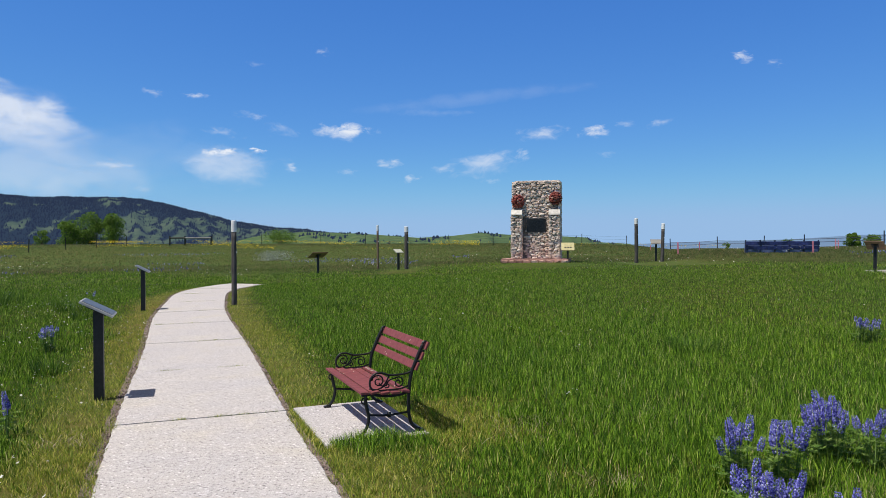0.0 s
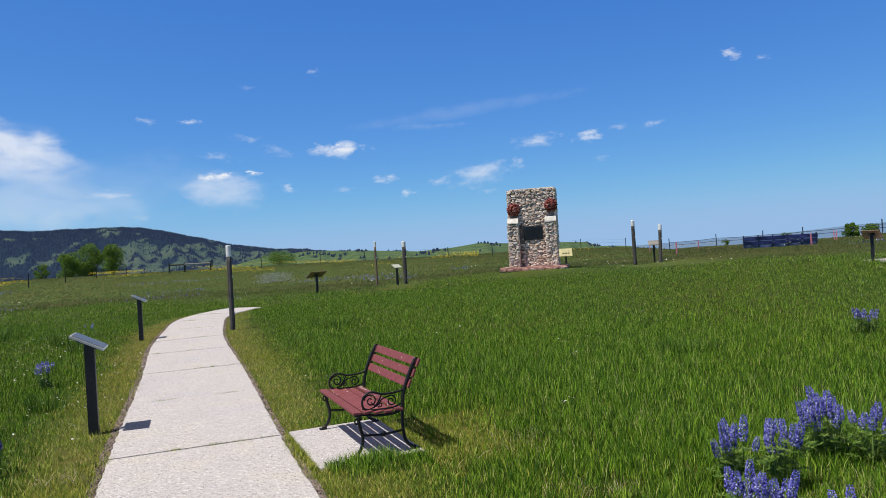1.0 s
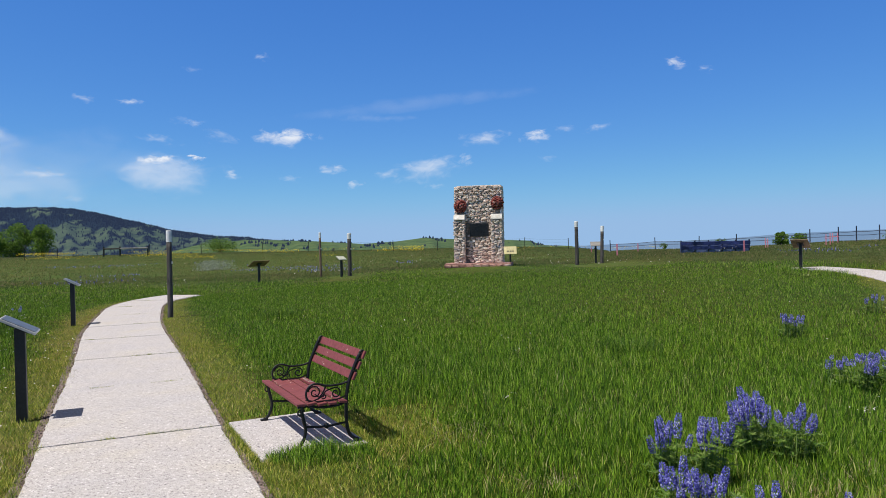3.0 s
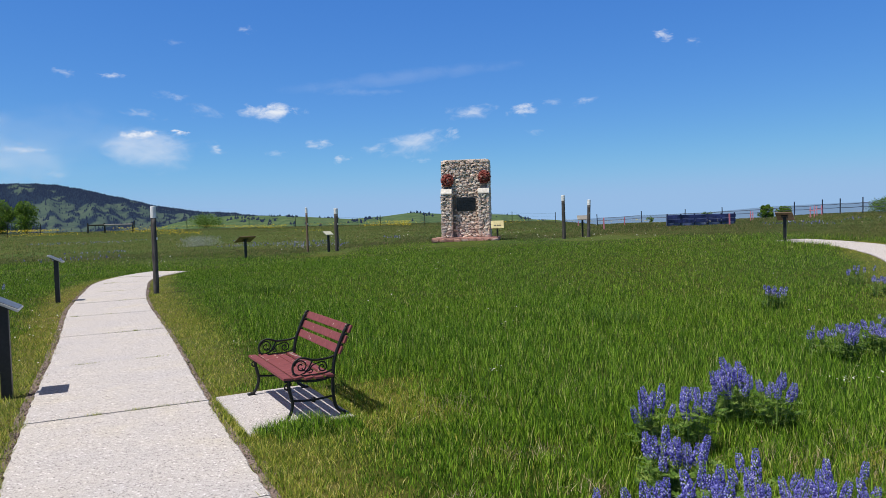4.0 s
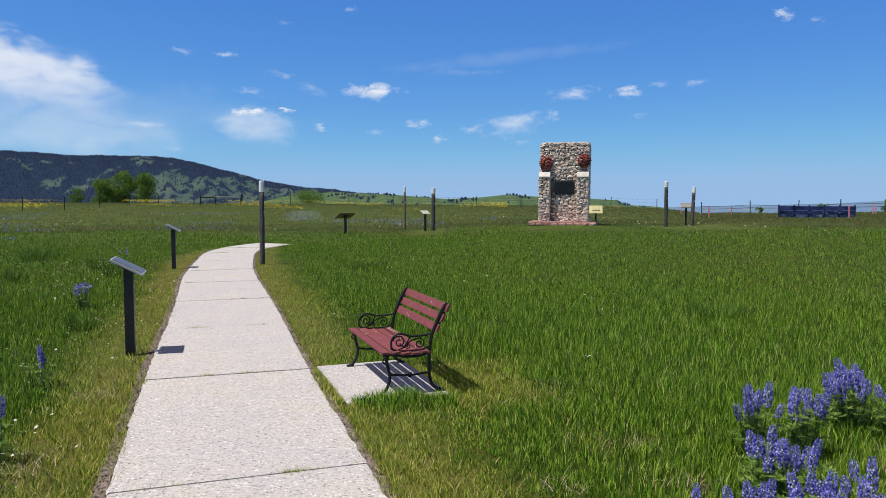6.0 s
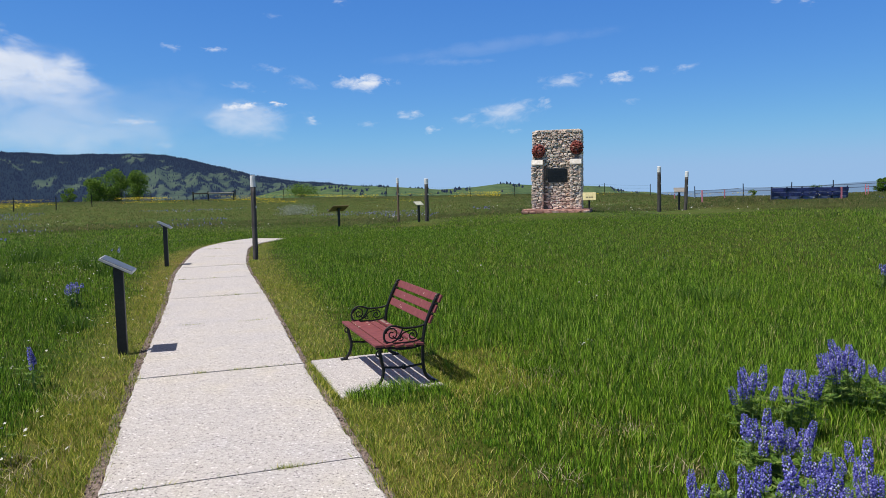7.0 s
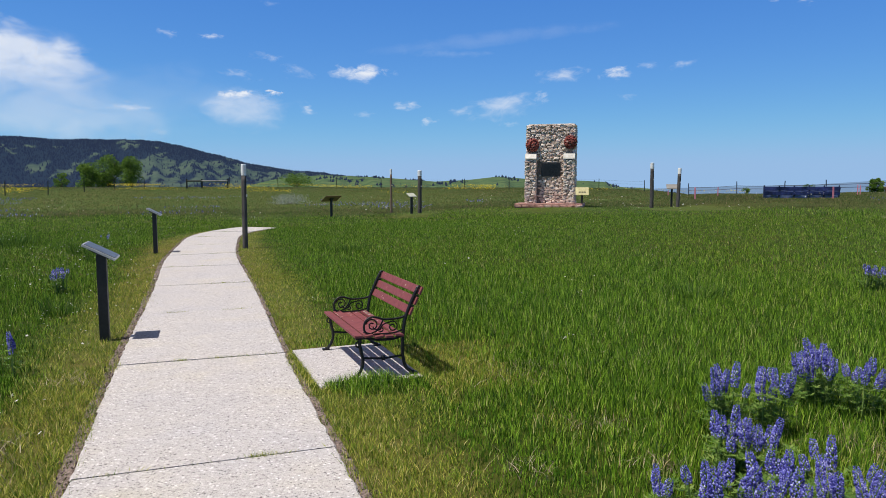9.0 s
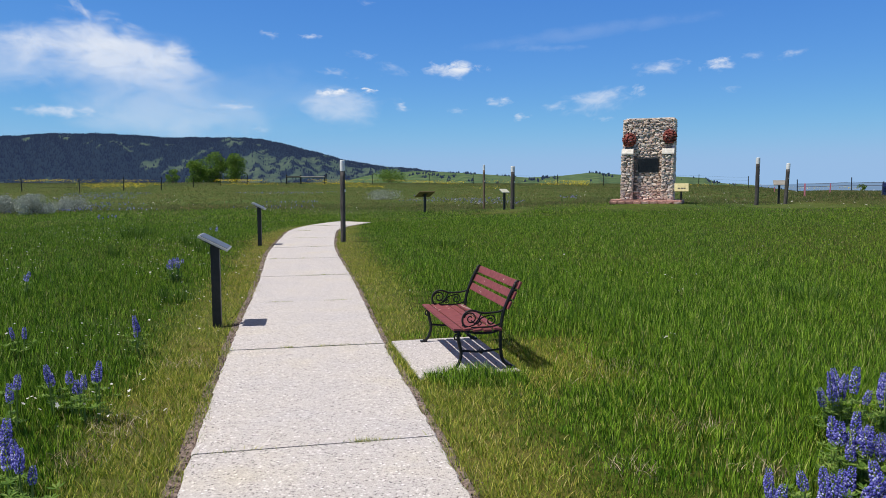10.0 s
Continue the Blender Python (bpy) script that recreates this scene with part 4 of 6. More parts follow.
for c, s, a in stones[:290]:
    ob = new("stone", ROCKS[rng.randrange(14)])
    ob.parent = monument
    ob.matrix_basis = Matrix.Translation(c) @ Euler((0, radians(a), 0)).to_matrix().to_4x4() @ Matrix.Diagonal((*s, 1))
# the sides, inner faces, crown and small filling stones, joined
for sx in (-1, 1):
    for c, s, a in lay(0.05, MD + 0.02, 0.2, MH, 0, rng, None):
        extra.append(((sx * (MW / 2 - 0.03), c[0], c[2]), (0.16, s[0], s[2]), 0))
    for c, s, a in lay(-0.30, 0.06, 0.2, PILH - 0.12, 0, rng, None):
        extra.append(((sx * (MW / 2 - 0.03), c[0], c[2]), (0.16, s[0], s[2]), 0))
        extra.append(((sx * (MW / 2 - PILW + 0.03), c[0], c[2]), (0.14, s[0], s[2]), 0))
x = -MW / 2 + 0.05
while x < MW / 2:
    w = min(rng.uniform(0.14, 0.3), MW / 2 - x)
    for yy in (0.15, 0.42, 0.68):
        extra.append(((x + w / 2, yy, MH - 0.02 + rng.uniform(-0.02, 0.02)), (w * 1.05, 0.3, 0.10), rng.uniform(-6, 6)))
    x += w + 0.004
bm = bmesh.new()
for c, s, a in extra:
    tmp = ROCKS[rng.randrange(14)]
    m = Matrix.Translation(c) @ Euler((0, radians(a), 0)).to_matrix().to_4x4() @ Matrix.Diagonal((*s, 1))
    n0 = len(bm.verts)
    vs = [bm.verts.new(m @ v.co) for v in tmp.vertices]
    for p in tmp.polygons:
        bm.faces.new([vs[i] for i in p.vertices])
fill = part("rubble_fill", bm, M_rubble, monument, "small rough stones of the sides and top")
fill["kind"] = "stuff"
bm = bmesh.new()
box(bm, (0, 0.38, MH + 0.035), (MW - 0.2, MD - 0.1, 0.04), None, 0.010)
part("coping", bm, M_whitestone, monument, "thin pale coping along the top")
# white sloped caps, niches and rosettes
for sx in (-1, 1):
    cx = sx * (MW / 2 - PILW / 2)
    bm = bmesh.new()
    hw, zb = PILW / 2 + 0.025, PILH - 0.16
    ring = [(-0.37, zb), (-0.365, zb + 0.05), (-0.25, zb + 0.25), (0.02, zb + 0.27), (0.02, zb)]
    cols = []
    for q in range(6):
        x = cx - hw + 2 * hw * q / 5
        cols.append([bm.verts.new(Vector((x, y, z)) + 0.012 * noise.noise_vector((x * 5, y * 5, z * 5))) for y, z in ring])
    for a, b in zip(cols, cols[1:]):
        for k in range(5):
            bm.faces.new((a[k], a[(k + 1) % 5], b[(k + 1) % 5], b[k]))
    bm.faces.new(cols[0][::-1])
    bm.faces.new(cols[-1])
    bmesh.ops.recalc_face_normals(bm, faces=bm.faces[:])
    part("cap_stone", bm, M_whitestone, monument, "white sloped cap stone")
    bm = bmesh.new()
    r2 = random.Random(60 + sx)
    for k in range(95):
        v = Vector((r2.gauss(0, 1), -abs(r2.gauss(0, 1)), r2.gauss(0, 1))).normalized()
        c = Vector((cx + 0.03, 0.0, PILH + 0.57 + sx * 0.06)) + Vector((v.x * 0.28, v.y * 0.26, v.z * 0.28))
        tmp = ROCKS[r2.randrange(14)]
        m = Matrix.Translation(c) @ v.to_track_quat("Z", "Y").to_matrix().to_4x4() @ Matrix.Diagonal((0.10, 0.075, 0.11, 1))
        vs = [bm.verts.new(m @ q.co) for q in tmp.vertices]
        for p in tmp.polygons:
            bm.faces.new([vs[i] for i in p.vertices])
    made = bmesh.ops.create_icosphere(bm, subdivisions=2, radius=0.25, matrix=Matrix.Translation((cx + 0.03, 0.0, PILH + 0.57 + sx * 0.06)))
    part("rosette", bm, M_redrock, monument, "round rosette of red lava rock")
# base
bm = bmesh.new()
box(bm, (0, 0.15, 0.045), (3.15, 1.75, 0.27), None, 0.02)
base = part("base_step", bm, M_redstone, monument, "red sandstone base step")
for k in range(9):
    w = 3.2 / 9
    ob = new("base_stone", ROCKS[rng.randrange(14)].copy())
    ob.data.materials.clear()
    ob.data.materials.append(M_slab)
    ob.parent = monument
    ob.matrix_basis = Matrix.Translation((-1.6 + w * (k + 0.5), -0.74, 0.055)) @ Matrix.Diagonal((w * 1.04, 0.26, 0.14, 1))

sign = thing("small_sign", pose(5.83, 32.75, gz(5.83, 32.75), 0, 0, -6), "cream sign board on a short dark post by the monument", "sign")
bm = bmesh.new()
box(bm, (0, 0, 0.2), (0.08, 0.08, 0.9), None, 0.005)
part("post", bm, M_steel, sign)
bm = bmesh.new()
sm = Matrix.Translation((0, -0.02, 0.74)) @ Euler((radians(62), 0, 0)).to_matrix().to_4x4()
box(bm, (0, 0, 0), (0.60, 0.40, 0.03), sm, 0.005)
board = part("board", bm, M_cream, sign, "cream board")
bm = bmesh.new()
for dx in (-0.11, 0.02, 0.13):
    box(bm, (dx, -0.05, 0.018), (0.09, 0.05, 0.004), sm)
part("printing", bm, M_bars, board)


def polar(b, d):
    return d * math.sin(radians(b)), d * math.cos(radians(b))


# ---- fences ----
def steel_post(b, d, tall, m=None, thick=0.08):
    x, y = polar(b, d)
    t = thing("fence_post", pose(x, y, gz(x, y), random.uniform(-2, 2), random.uniform(-2, 2), random.uniform(0, 40)), "thin dark steel fence post in the meadow", "fence post", "meadow fence posts")
    bm = bmesh.new()
    box(bm, (0, 0, tall / 2 - 0.2), (thick, thick * 0.35, tall + 0.4), None, 0.004)
    box(bm, (0, thick * 0.4, tall / 2 - 0.2), (thick * 0.3, thick * 0.6, tall + 0.4))
    part("stem", bm, m or M_steel, t)
    return t, Vector((x, y, gz(x, y)))


def wires(name, line, heights, rad, mat, label):
    t = thing(name, Matrix(), label, "fence wire")
    for h in heights:
        bm = bmesh.new()
        pts = []
        for p, q in zip(line, line[1:]):
            for k in range(4):
                f = k / 4
                pts.append(p.lerp(q, f) + Vector((0, 0, h - 0.05 * 4 * f * (1 - f))))
        pts.append(line[-1] + Vector((0, 0, h)))
        tube(bm, pts, rad, 5)
        part("wire", bm, mat, t)


left_line = [steel_post(b, d, 1.25)[1] for b, d in ((-44, 70), (-39.7, 72), (-36.1, 68), (-33.2, 72), (-30.6, 73), (-28.3, 80), (-26.3, 86), (-24.3, 92), (-21.3, 96))]
wires("fence_wire", left_line, (0.45, 0.8, 1.1), 0.006, M_steel, "thin sagging wires of the meadow fence")
mid_line = [steel_post(b, d, 1.4)[1] for b, d in ((-18.2, 100), (-14.5, 98), (-9.9, 97), (-6.3, 98), (-3.0, 94), (0.5, 88), (4.1, 86), (7.6, 88), (11.2, 90), (14.7, 92))]
wires("fence_wire", mid_line, (0.5, 0.9, 1.25), 0.006, M_steel, "thin wires of the far meadow fence")
right_line = [steel_post(b, d, 1.35, M_rail, 0.09)[1] for b, d in ((18.0, 84), (21.4, 82), (24.6, 80), (27.3, 78), (32.2, 74), (34.0, 72), (35.1, 70), (36.5, 69), (39.8, 67), (42.0, 66), (46, 64))]
wires("fence_rail", right_line, (0.58, 0.88), 0.024, M_rail, "two dark blue rails of the field's edge fence")
gate_posts = [Vector((*polar(b, 95), 0)) for b in (-21.3, -20.2, -18.3)]
rail_fence = thing("rail_gate", Matrix(), "low grey wooden rail between dark posts at the meadow's rim", "rail fence")
for p in gate_posts:
    p.z = gz(p.x, p.y)
    bm = bmesh.new()
    tube(bm, [p + Vector((0, 0, -0.3)), p + Vector((0, 0, 1.2))], 0.11, 8)
    part("post", bm, M_steel, rail_fence, "dark post")
for p, q, m in ((gate_posts[0], gate_posts[1], M_steel), (gate_posts[1], gate_posts[2], M_railgrey)):
    bm = bmesh.new()
    tube(bm, [p + Vector((0, -0.1, 0.95)), q + Vector((0, -0.1, 0.95))], 0.09, 8)
    part("rail", bm, m, rail_fence)

# pink stakes: bearing, distance, height
def pink_stem(t, x, h, w=0.06):
    bm = bmesh.new()
    box(bm, (x, 0, h / 2 - 0.1), (w, 0.03, h + 0.25), None, 0.006)
    return part("stem", bm, M_pink, t)


for b, d, h in ((16.5, 70, 0.46), (18.54, 46.6, 0.75), (20.1, 66, 0.72), (27.85, 44.3, 0.62)):
    x, y = polar(b, d)
    pink_stem(thing("pink_stake", pose(x, y, gz(x, y), random.uniform(-3, 3), random.uniform(-4, 4), 0), "thin faded-pink marker stake standing in grass", "stake", "pink stakes"), 0, h, 0.085)
# pairs of stakes joined by a cross bar: bearing, distance, height, width between them
for b, d, h, w in ((29.35, 62, 0.72, 0.17), (33.35, 57.8, 0.84, 0.26), (33.8, 66, 0.84, 0.36), (38.1, 64, 0.9, 0.24), (38.67, 51.5, 0.88, 0.22), (41.95, 57.8, 1.0, 0.16)):
    x, y = polar(b, d)
    t = thing("pink_trestle", pose(x, y, gz(x, y), 0, random.uniform(-3, 3), -b), "two faded-pink stakes joined by a cross bar", "trestle", "pink trestles")
    for side in (-1, 1):
        pink_stem(t, side * w / 2, h * random.uniform(0.92, 1.06))
    bm = bmesh.new()
    box(bm, (0, -0.025, h * 0.62), (w + 0.16, 0.02, 0.05), None, 0.005)
    part("cross_bar", bm, M_pink, t)

# low blue sheeted barrier
bx, by = polar(23.35, 45.0)
ex, ey = polar(28.25, 47.0)
bar = thing("blue_barrier", pose(bx, by, gz((bx + ex) / 2, (by + ey) / 2) + 0.10, 0, 0, math.degrees(math.atan2(ey - by, ex - bx))), "long low barrier of navy-blue sheeting in two bands", "barrier")
BL = math.hypot(ex - bx, ey - by)
for k in range(2):
    bm = bmesh.new()
    bmesh.ops.create_grid(bm, x_segments=60, y_segments=4, size=0.5, matrix=Matrix.Translation((BL / 2, 0, 0.20 + 0.26 * k)) @ Euler((radians(90), 0, 0)).to_matrix().to_4x4() @ Matrix.Diagonal((BL, 0.21, 1, 1)))
    for v in bm.verts:
        v.co.y += 0.06 * noise.noise(v.co * 2.2) - 0.02
        v.co.z += 0.035 * noise.noise(v.co * 1.7 + Vector((0, 5, 0)))
    bmesh.ops.solidify(bm, geom=bm.faces[:], thickness=0.02)
    part("band", bm, M_blue, bar, "wrinkled navy-blue band")
bm = bmesh.new()
box(bm, (BL / 2, 0.12, 0.22), (BL, 0.03, 0.74), None, 0.005)
part("back_sheet", bm, M_bluegrey, bar, "faded blue sheet")
for k in range(6):
    bm = bmesh.new()
    box(bm, (0.03 + (BL - 0.06) * k / 5, 0.06, 0.20), (0.06, 0.06, 0.92), None, 0.005)
    part("stake", bm, M_rail, bar)

# ---- shrubs and small trees ----
def leaf_cloud(rng, centres, per, size, spread):
    """Many small two-triangle leaves round the given centres."""
    c = np.repeat(np.asarray(centres), per, axis=0)
    n = len(c)
    d = rng.normal(0, 1, (n, 3))
    d /= np.linalg.norm(d, axis=1)[:, None]
    p = c + d * (rng.uniform(0.35, 1, n) ** 0.5)[:, None] * spread
    a = rng.normal(0, 1, (n, 3))
    a /= np.linalg.norm(a, axis=1)[:, None]
    b = np.cross(a, rng.normal(0, 1, (n, 3)))
    b /= np.linalg.norm(b, axis=1)[:, None]
    s = size * rng.uniform(0.6, 1.3, n)[:, None]
    v = np.stack([p - a * s, p + b * s * 0.45, p + a * s, p - b * s * 0.45], 1).reshape(-1, 3)
    i = np.arange(n) * 4
    return v, np.vstack([np.column_stack([i, i + 1, i + 2]), np.column_stack([i, i + 2, i + 3])])


def shrub(name, b, d, tall, wide, seed, label, category, leaf=None, per=90, size=0.1, clumps=38, lift=0.0):
    rng = np.random.default_rng(seed)
    x, y = polar(b, d)
    z = gz(x, y) + lift
    t = thing(name, pose(x, y, z), label, category)
    cen = []
    for k in range(clumps):
        h = rng.uniform(0.12, 0.95)
        w = wide * 0.5 * math.sqrt(max(0.05, 1 - (abs(h - 0.42) / 0.6) ** 2)) * rng.uniform(0.3, 1.0)
        a = rng.uniform(0, 6.28)
        cen.append((w * math.cos(a), w * math.sin(a), tall * h))
    bm = bmesh.new()
    for k in range(3):
        a = k * 2.1 + seed
        tube(bm, [(0.05 * math.cos(a), 0.05 * math.sin(a), -0.3), (0.1 * wide * math.cos(a), 0.1 * wide * math.sin(a), tall * 0.35), (0.22 * wide * math.cos(a), 0.22 * wide * math.sin(a), tall * 0.8)],
             [0.03 * tall, 0.02 * tall, 0.006 * tall], 6)
    for c in cen[::3]:
        tube(bm, [(0, 0, tall * 0.12), (c[0] * 0.5, c[1] * 0.5, c[2] * 0.6), c], [0.012 * tall, 0.008 * tall, 0.003 * tall], 5)
    part("trunk", bm, M_bark, t, "grey branching stems")
    v, f = leaf_cloud(rng, cen, per, size, 0.17 * max(wide, tall))
    me = mesh_np("crown", v, f)
    me.materials.append(leaf or M_leaf)
    ob = new("crown", me)
    ob.parent = t
    return t


shrub("tree", -28.0, 150, 4.6, 4.8, 1, "green leafy shrub tree beyond the meadow fence", "tree", size=0.16, per=110)
shrub("tree", -26.7, 152, 6.3, 6.2, 2, "broad green leafy tree beyond the meadow fence", "tree", size=0.17, per=130, clumps=48)
shrub("tree", -25.2, 150, 6.0, 3.4, 3, "narrow upright green tree beyond the meadow fence", "tree", size=0.16, per=120)
shrub("bush", -29.8, 148, 2.8, 2.8, 4, "small green bush beside taller trees", "bush", size=0.13, per=70, clumps=22)
shrub("bush", -13.1, 125, 2.0, 5.5, 5, "low spreading green bush at the meadow's rim", "bush", size=0.12, per=70)
shrub("bush", 30.3, 76, 1.2, 1.3, 6, "dark green round bush at the field's edge", "bush", size=0.07, per=110)
shrub("bush", 31.5, 78, 0.95, 1.4, 7, "green bush beside a darker one at the field's edge", "bush", size=0.07, per=100)
shrub("bush", 38.0, 70, 1.15, 3.0, 9, "scrubby grey-green bush behind the rail fence", "bush", size=0.05, per=170)
shrub("bush", 40.6, 70, 1.05, 3.6, 10, "scrubby grey bush behind the rail fence", "bush", M_sage, size=0.045, per=150)
shrub("bush", 43.0, 68, 1.5, 2.0, 12, "bright green bush behind the rail fence", "bush", size=0.06, per=90)
shrub("bush", 22.0, 92, 0.9, 1.0, 13, "tiny green bush at the field's edge", "bush", size=0.06, per=60, clumps=14)
shrub("bush", 26.2, 92, 1.2, 1.6, 14, "small green bush behind the blue barrier", "bush", size=0.06, per=60, clumps=14)
shrub("sagebrush", -39.0, 36, 0.75, 1.7, 15, "silvery grey sagebrush in tall grass", "sagebrush", M_sage, size=0.035, per=150)
shrub("sagebrush", -41.2, 38, 0.7, 1.6, 16, "silvery grey sagebrush in tall grass", "sagebrush", M_sage, size=0.035, per=150)
shrub("sagebrush", -36.6, 40, 0.5, 1.5, 17, "low silvery sagebrush in tall grass", "sagebrush", M_sage, size=0.035, per=110)
shrub("sagebrush", -13.5, 52, 0.42, 2.8, 18, "low silvery sagebrush spreading in the meadow", "sagebrush", M_sage, size=0.04, per=55)


# ---- lupines ----
def spike_mesh(seed, tall, rad, fine):
    """A lupine flower spike: whorls of pea flowers round a stem, smaller towards the tip."""
    rng = np.random.default_rng(seed)
    vs, fs = [], []
    whorls = int(tall / (0.0105 if fine else 0.018))
    for k in range(whorls):
        f = k / whorls
        r = rad * (1.0 - 0.5 * f ** 3) * (0.75 + 0.25 * min(1, f * 6))
        count = 9 if fine else 6
        for q in range(count):
            a = 2 * math.pi * (q + 0.5 * (k % 2) + rng.uniform(-0.2, 0.2)) / count
            u = np.array([math.cos(a), math.sin(a), 0.25 + 0.5 * f])
            c = np.array([math.cos(a) * r * 0.62, math.sin(a) * r * 0.62, tall * f + rng.uniform(-0.004, 0.004)])
            side = np.array([-math.sin(a), math.cos(a), 0])
            s = r * rng.uniform(0.30, 0.42) * (1.0 if fine else 1.4)
            i = len(vs)
            up = np.array([0, 0, 1.0])
            vs += [c, c + u * s * 1.25 + side * s * 0.6, c + u * s * 1.25 - side * s * 0.6, c + u * s * 0.7 + up * s * 0.95, c + u * s * 0.8 - up * s * 0.6]
            fs += [(i, i + 1, i + 3), (i, i + 3, i + 2), (i + 1, i + 2, i + 3), (i, i + 4, i + 1), (i, i + 2, i + 4), (i + 1, i + 4, i + 2)]
    me = mesh_np("flower_spike", vs, fs)
    me.materials.append(M_petal)
    return me


SPIKES = {True: [spike_mesh(70 + k, 0.098 + 0.014 * k, 0.026, True) for k in range(5)], False: [spike_mesh(80 + k, 0.10 + 0.02 * k, 0.030, False) for k in range(3)]}


def lupine(x, y, count, wide, tall, seed, label, fine=True, deep=None):
    """A lupine clump: stems with palmate leaves, each with its flower spike."""
    rng = np.random.default_rng(seed)
    t = thing("lupine", pose(x, y, gz(x, y)), label, "lupine", "lupines in the grass")
    bm = bmesh.new()
    lv, lf = [], []
    deep = deep or wide
    for k in range(count):
        a, r = rng.uniform(0, 6.28), math.sqrt(rng.uniform(0.02, 1))
        px, py = r * math.cos(a) * wide / 2, r * math.sin(a) * deep / 2
        h = tall * rng.uniform(0.66, 0.94)
        lean = Vector((px * 0.35 + rng.normal(0, 0.015), py * 0.35 + rng.normal(0, 0.015), 0))
        me = SPIKES[fine][rng.integers(len(SPIKES[fine]))]
        sc = rng.uniform(0.8, 1.15) * tall / (0.5 if fine else 0.6)
        foot, top = Vector((px * 0.6, py * 0.6, 0)), Vector((px, py, h - 0.14 * sc))
        tube(bm, [foot, foot.lerp(top, 0.5) + lean * 0.1, top, top + lean + Vector((0, 0, 0.13 * sc))], [0.005, 0.0045, 0.004, 0.002], 5)
        ob = new("flower_spike", me)
        ob.parent = t
        ob.matrix_basis = Matrix.Translation(top) @ (lean + Vector((0, 0, 0.16))).to_track_quat("Z", "Y").to_matrix().to_4x4() @ Matrix.Rotation(rng.uniform(0, 6.28), 4, "Z") @ Matrix.Diagonal((sc, sc, sc * rng.uniform(0.8, 1.15), 1))
        for q in range((11 if count > 4 else 6) if fine else 4):
            f = rng.uniform(0.15, 0.95)
            hub = foot.lerp(top, f) + Vector((rng.normal(0, 0.045), rng.normal(0, 0.045), rng.uniform(-0.02, 0.03)))
            fingers = 8 if fine else 6
            for w in range(fingers):
                b = 2 * math.pi * w / fingers + q
                out = Vector((math.cos(b), math.sin(b), rng.uniform(0.1, 0.6))).normalized()
                sd = Vector((-math.sin(b), math.cos(b), 0))
                ln = rng.uniform(0.03, 0.05) * (1 if fine else 1.3)
                i = len(lv)
                lv += [hub, hub + out * ln * 0.6 + sd * ln * 0.16, hub + out * ln, hub + out * ln * 0.6 - sd * ln * 0.16]
                lf += [(i, i + 1, i + 2), (i, i + 2, i + 3)]
    lo = [bm.verts.new(v) for v in lv]
    for q in lf:
        bm.faces.new([lo[i] for i in q])
    ob = part("foliage", bm, M_lupleaf, t, "green stems with palmate leaves")
    ob["kind"] = "stuff"
    return t


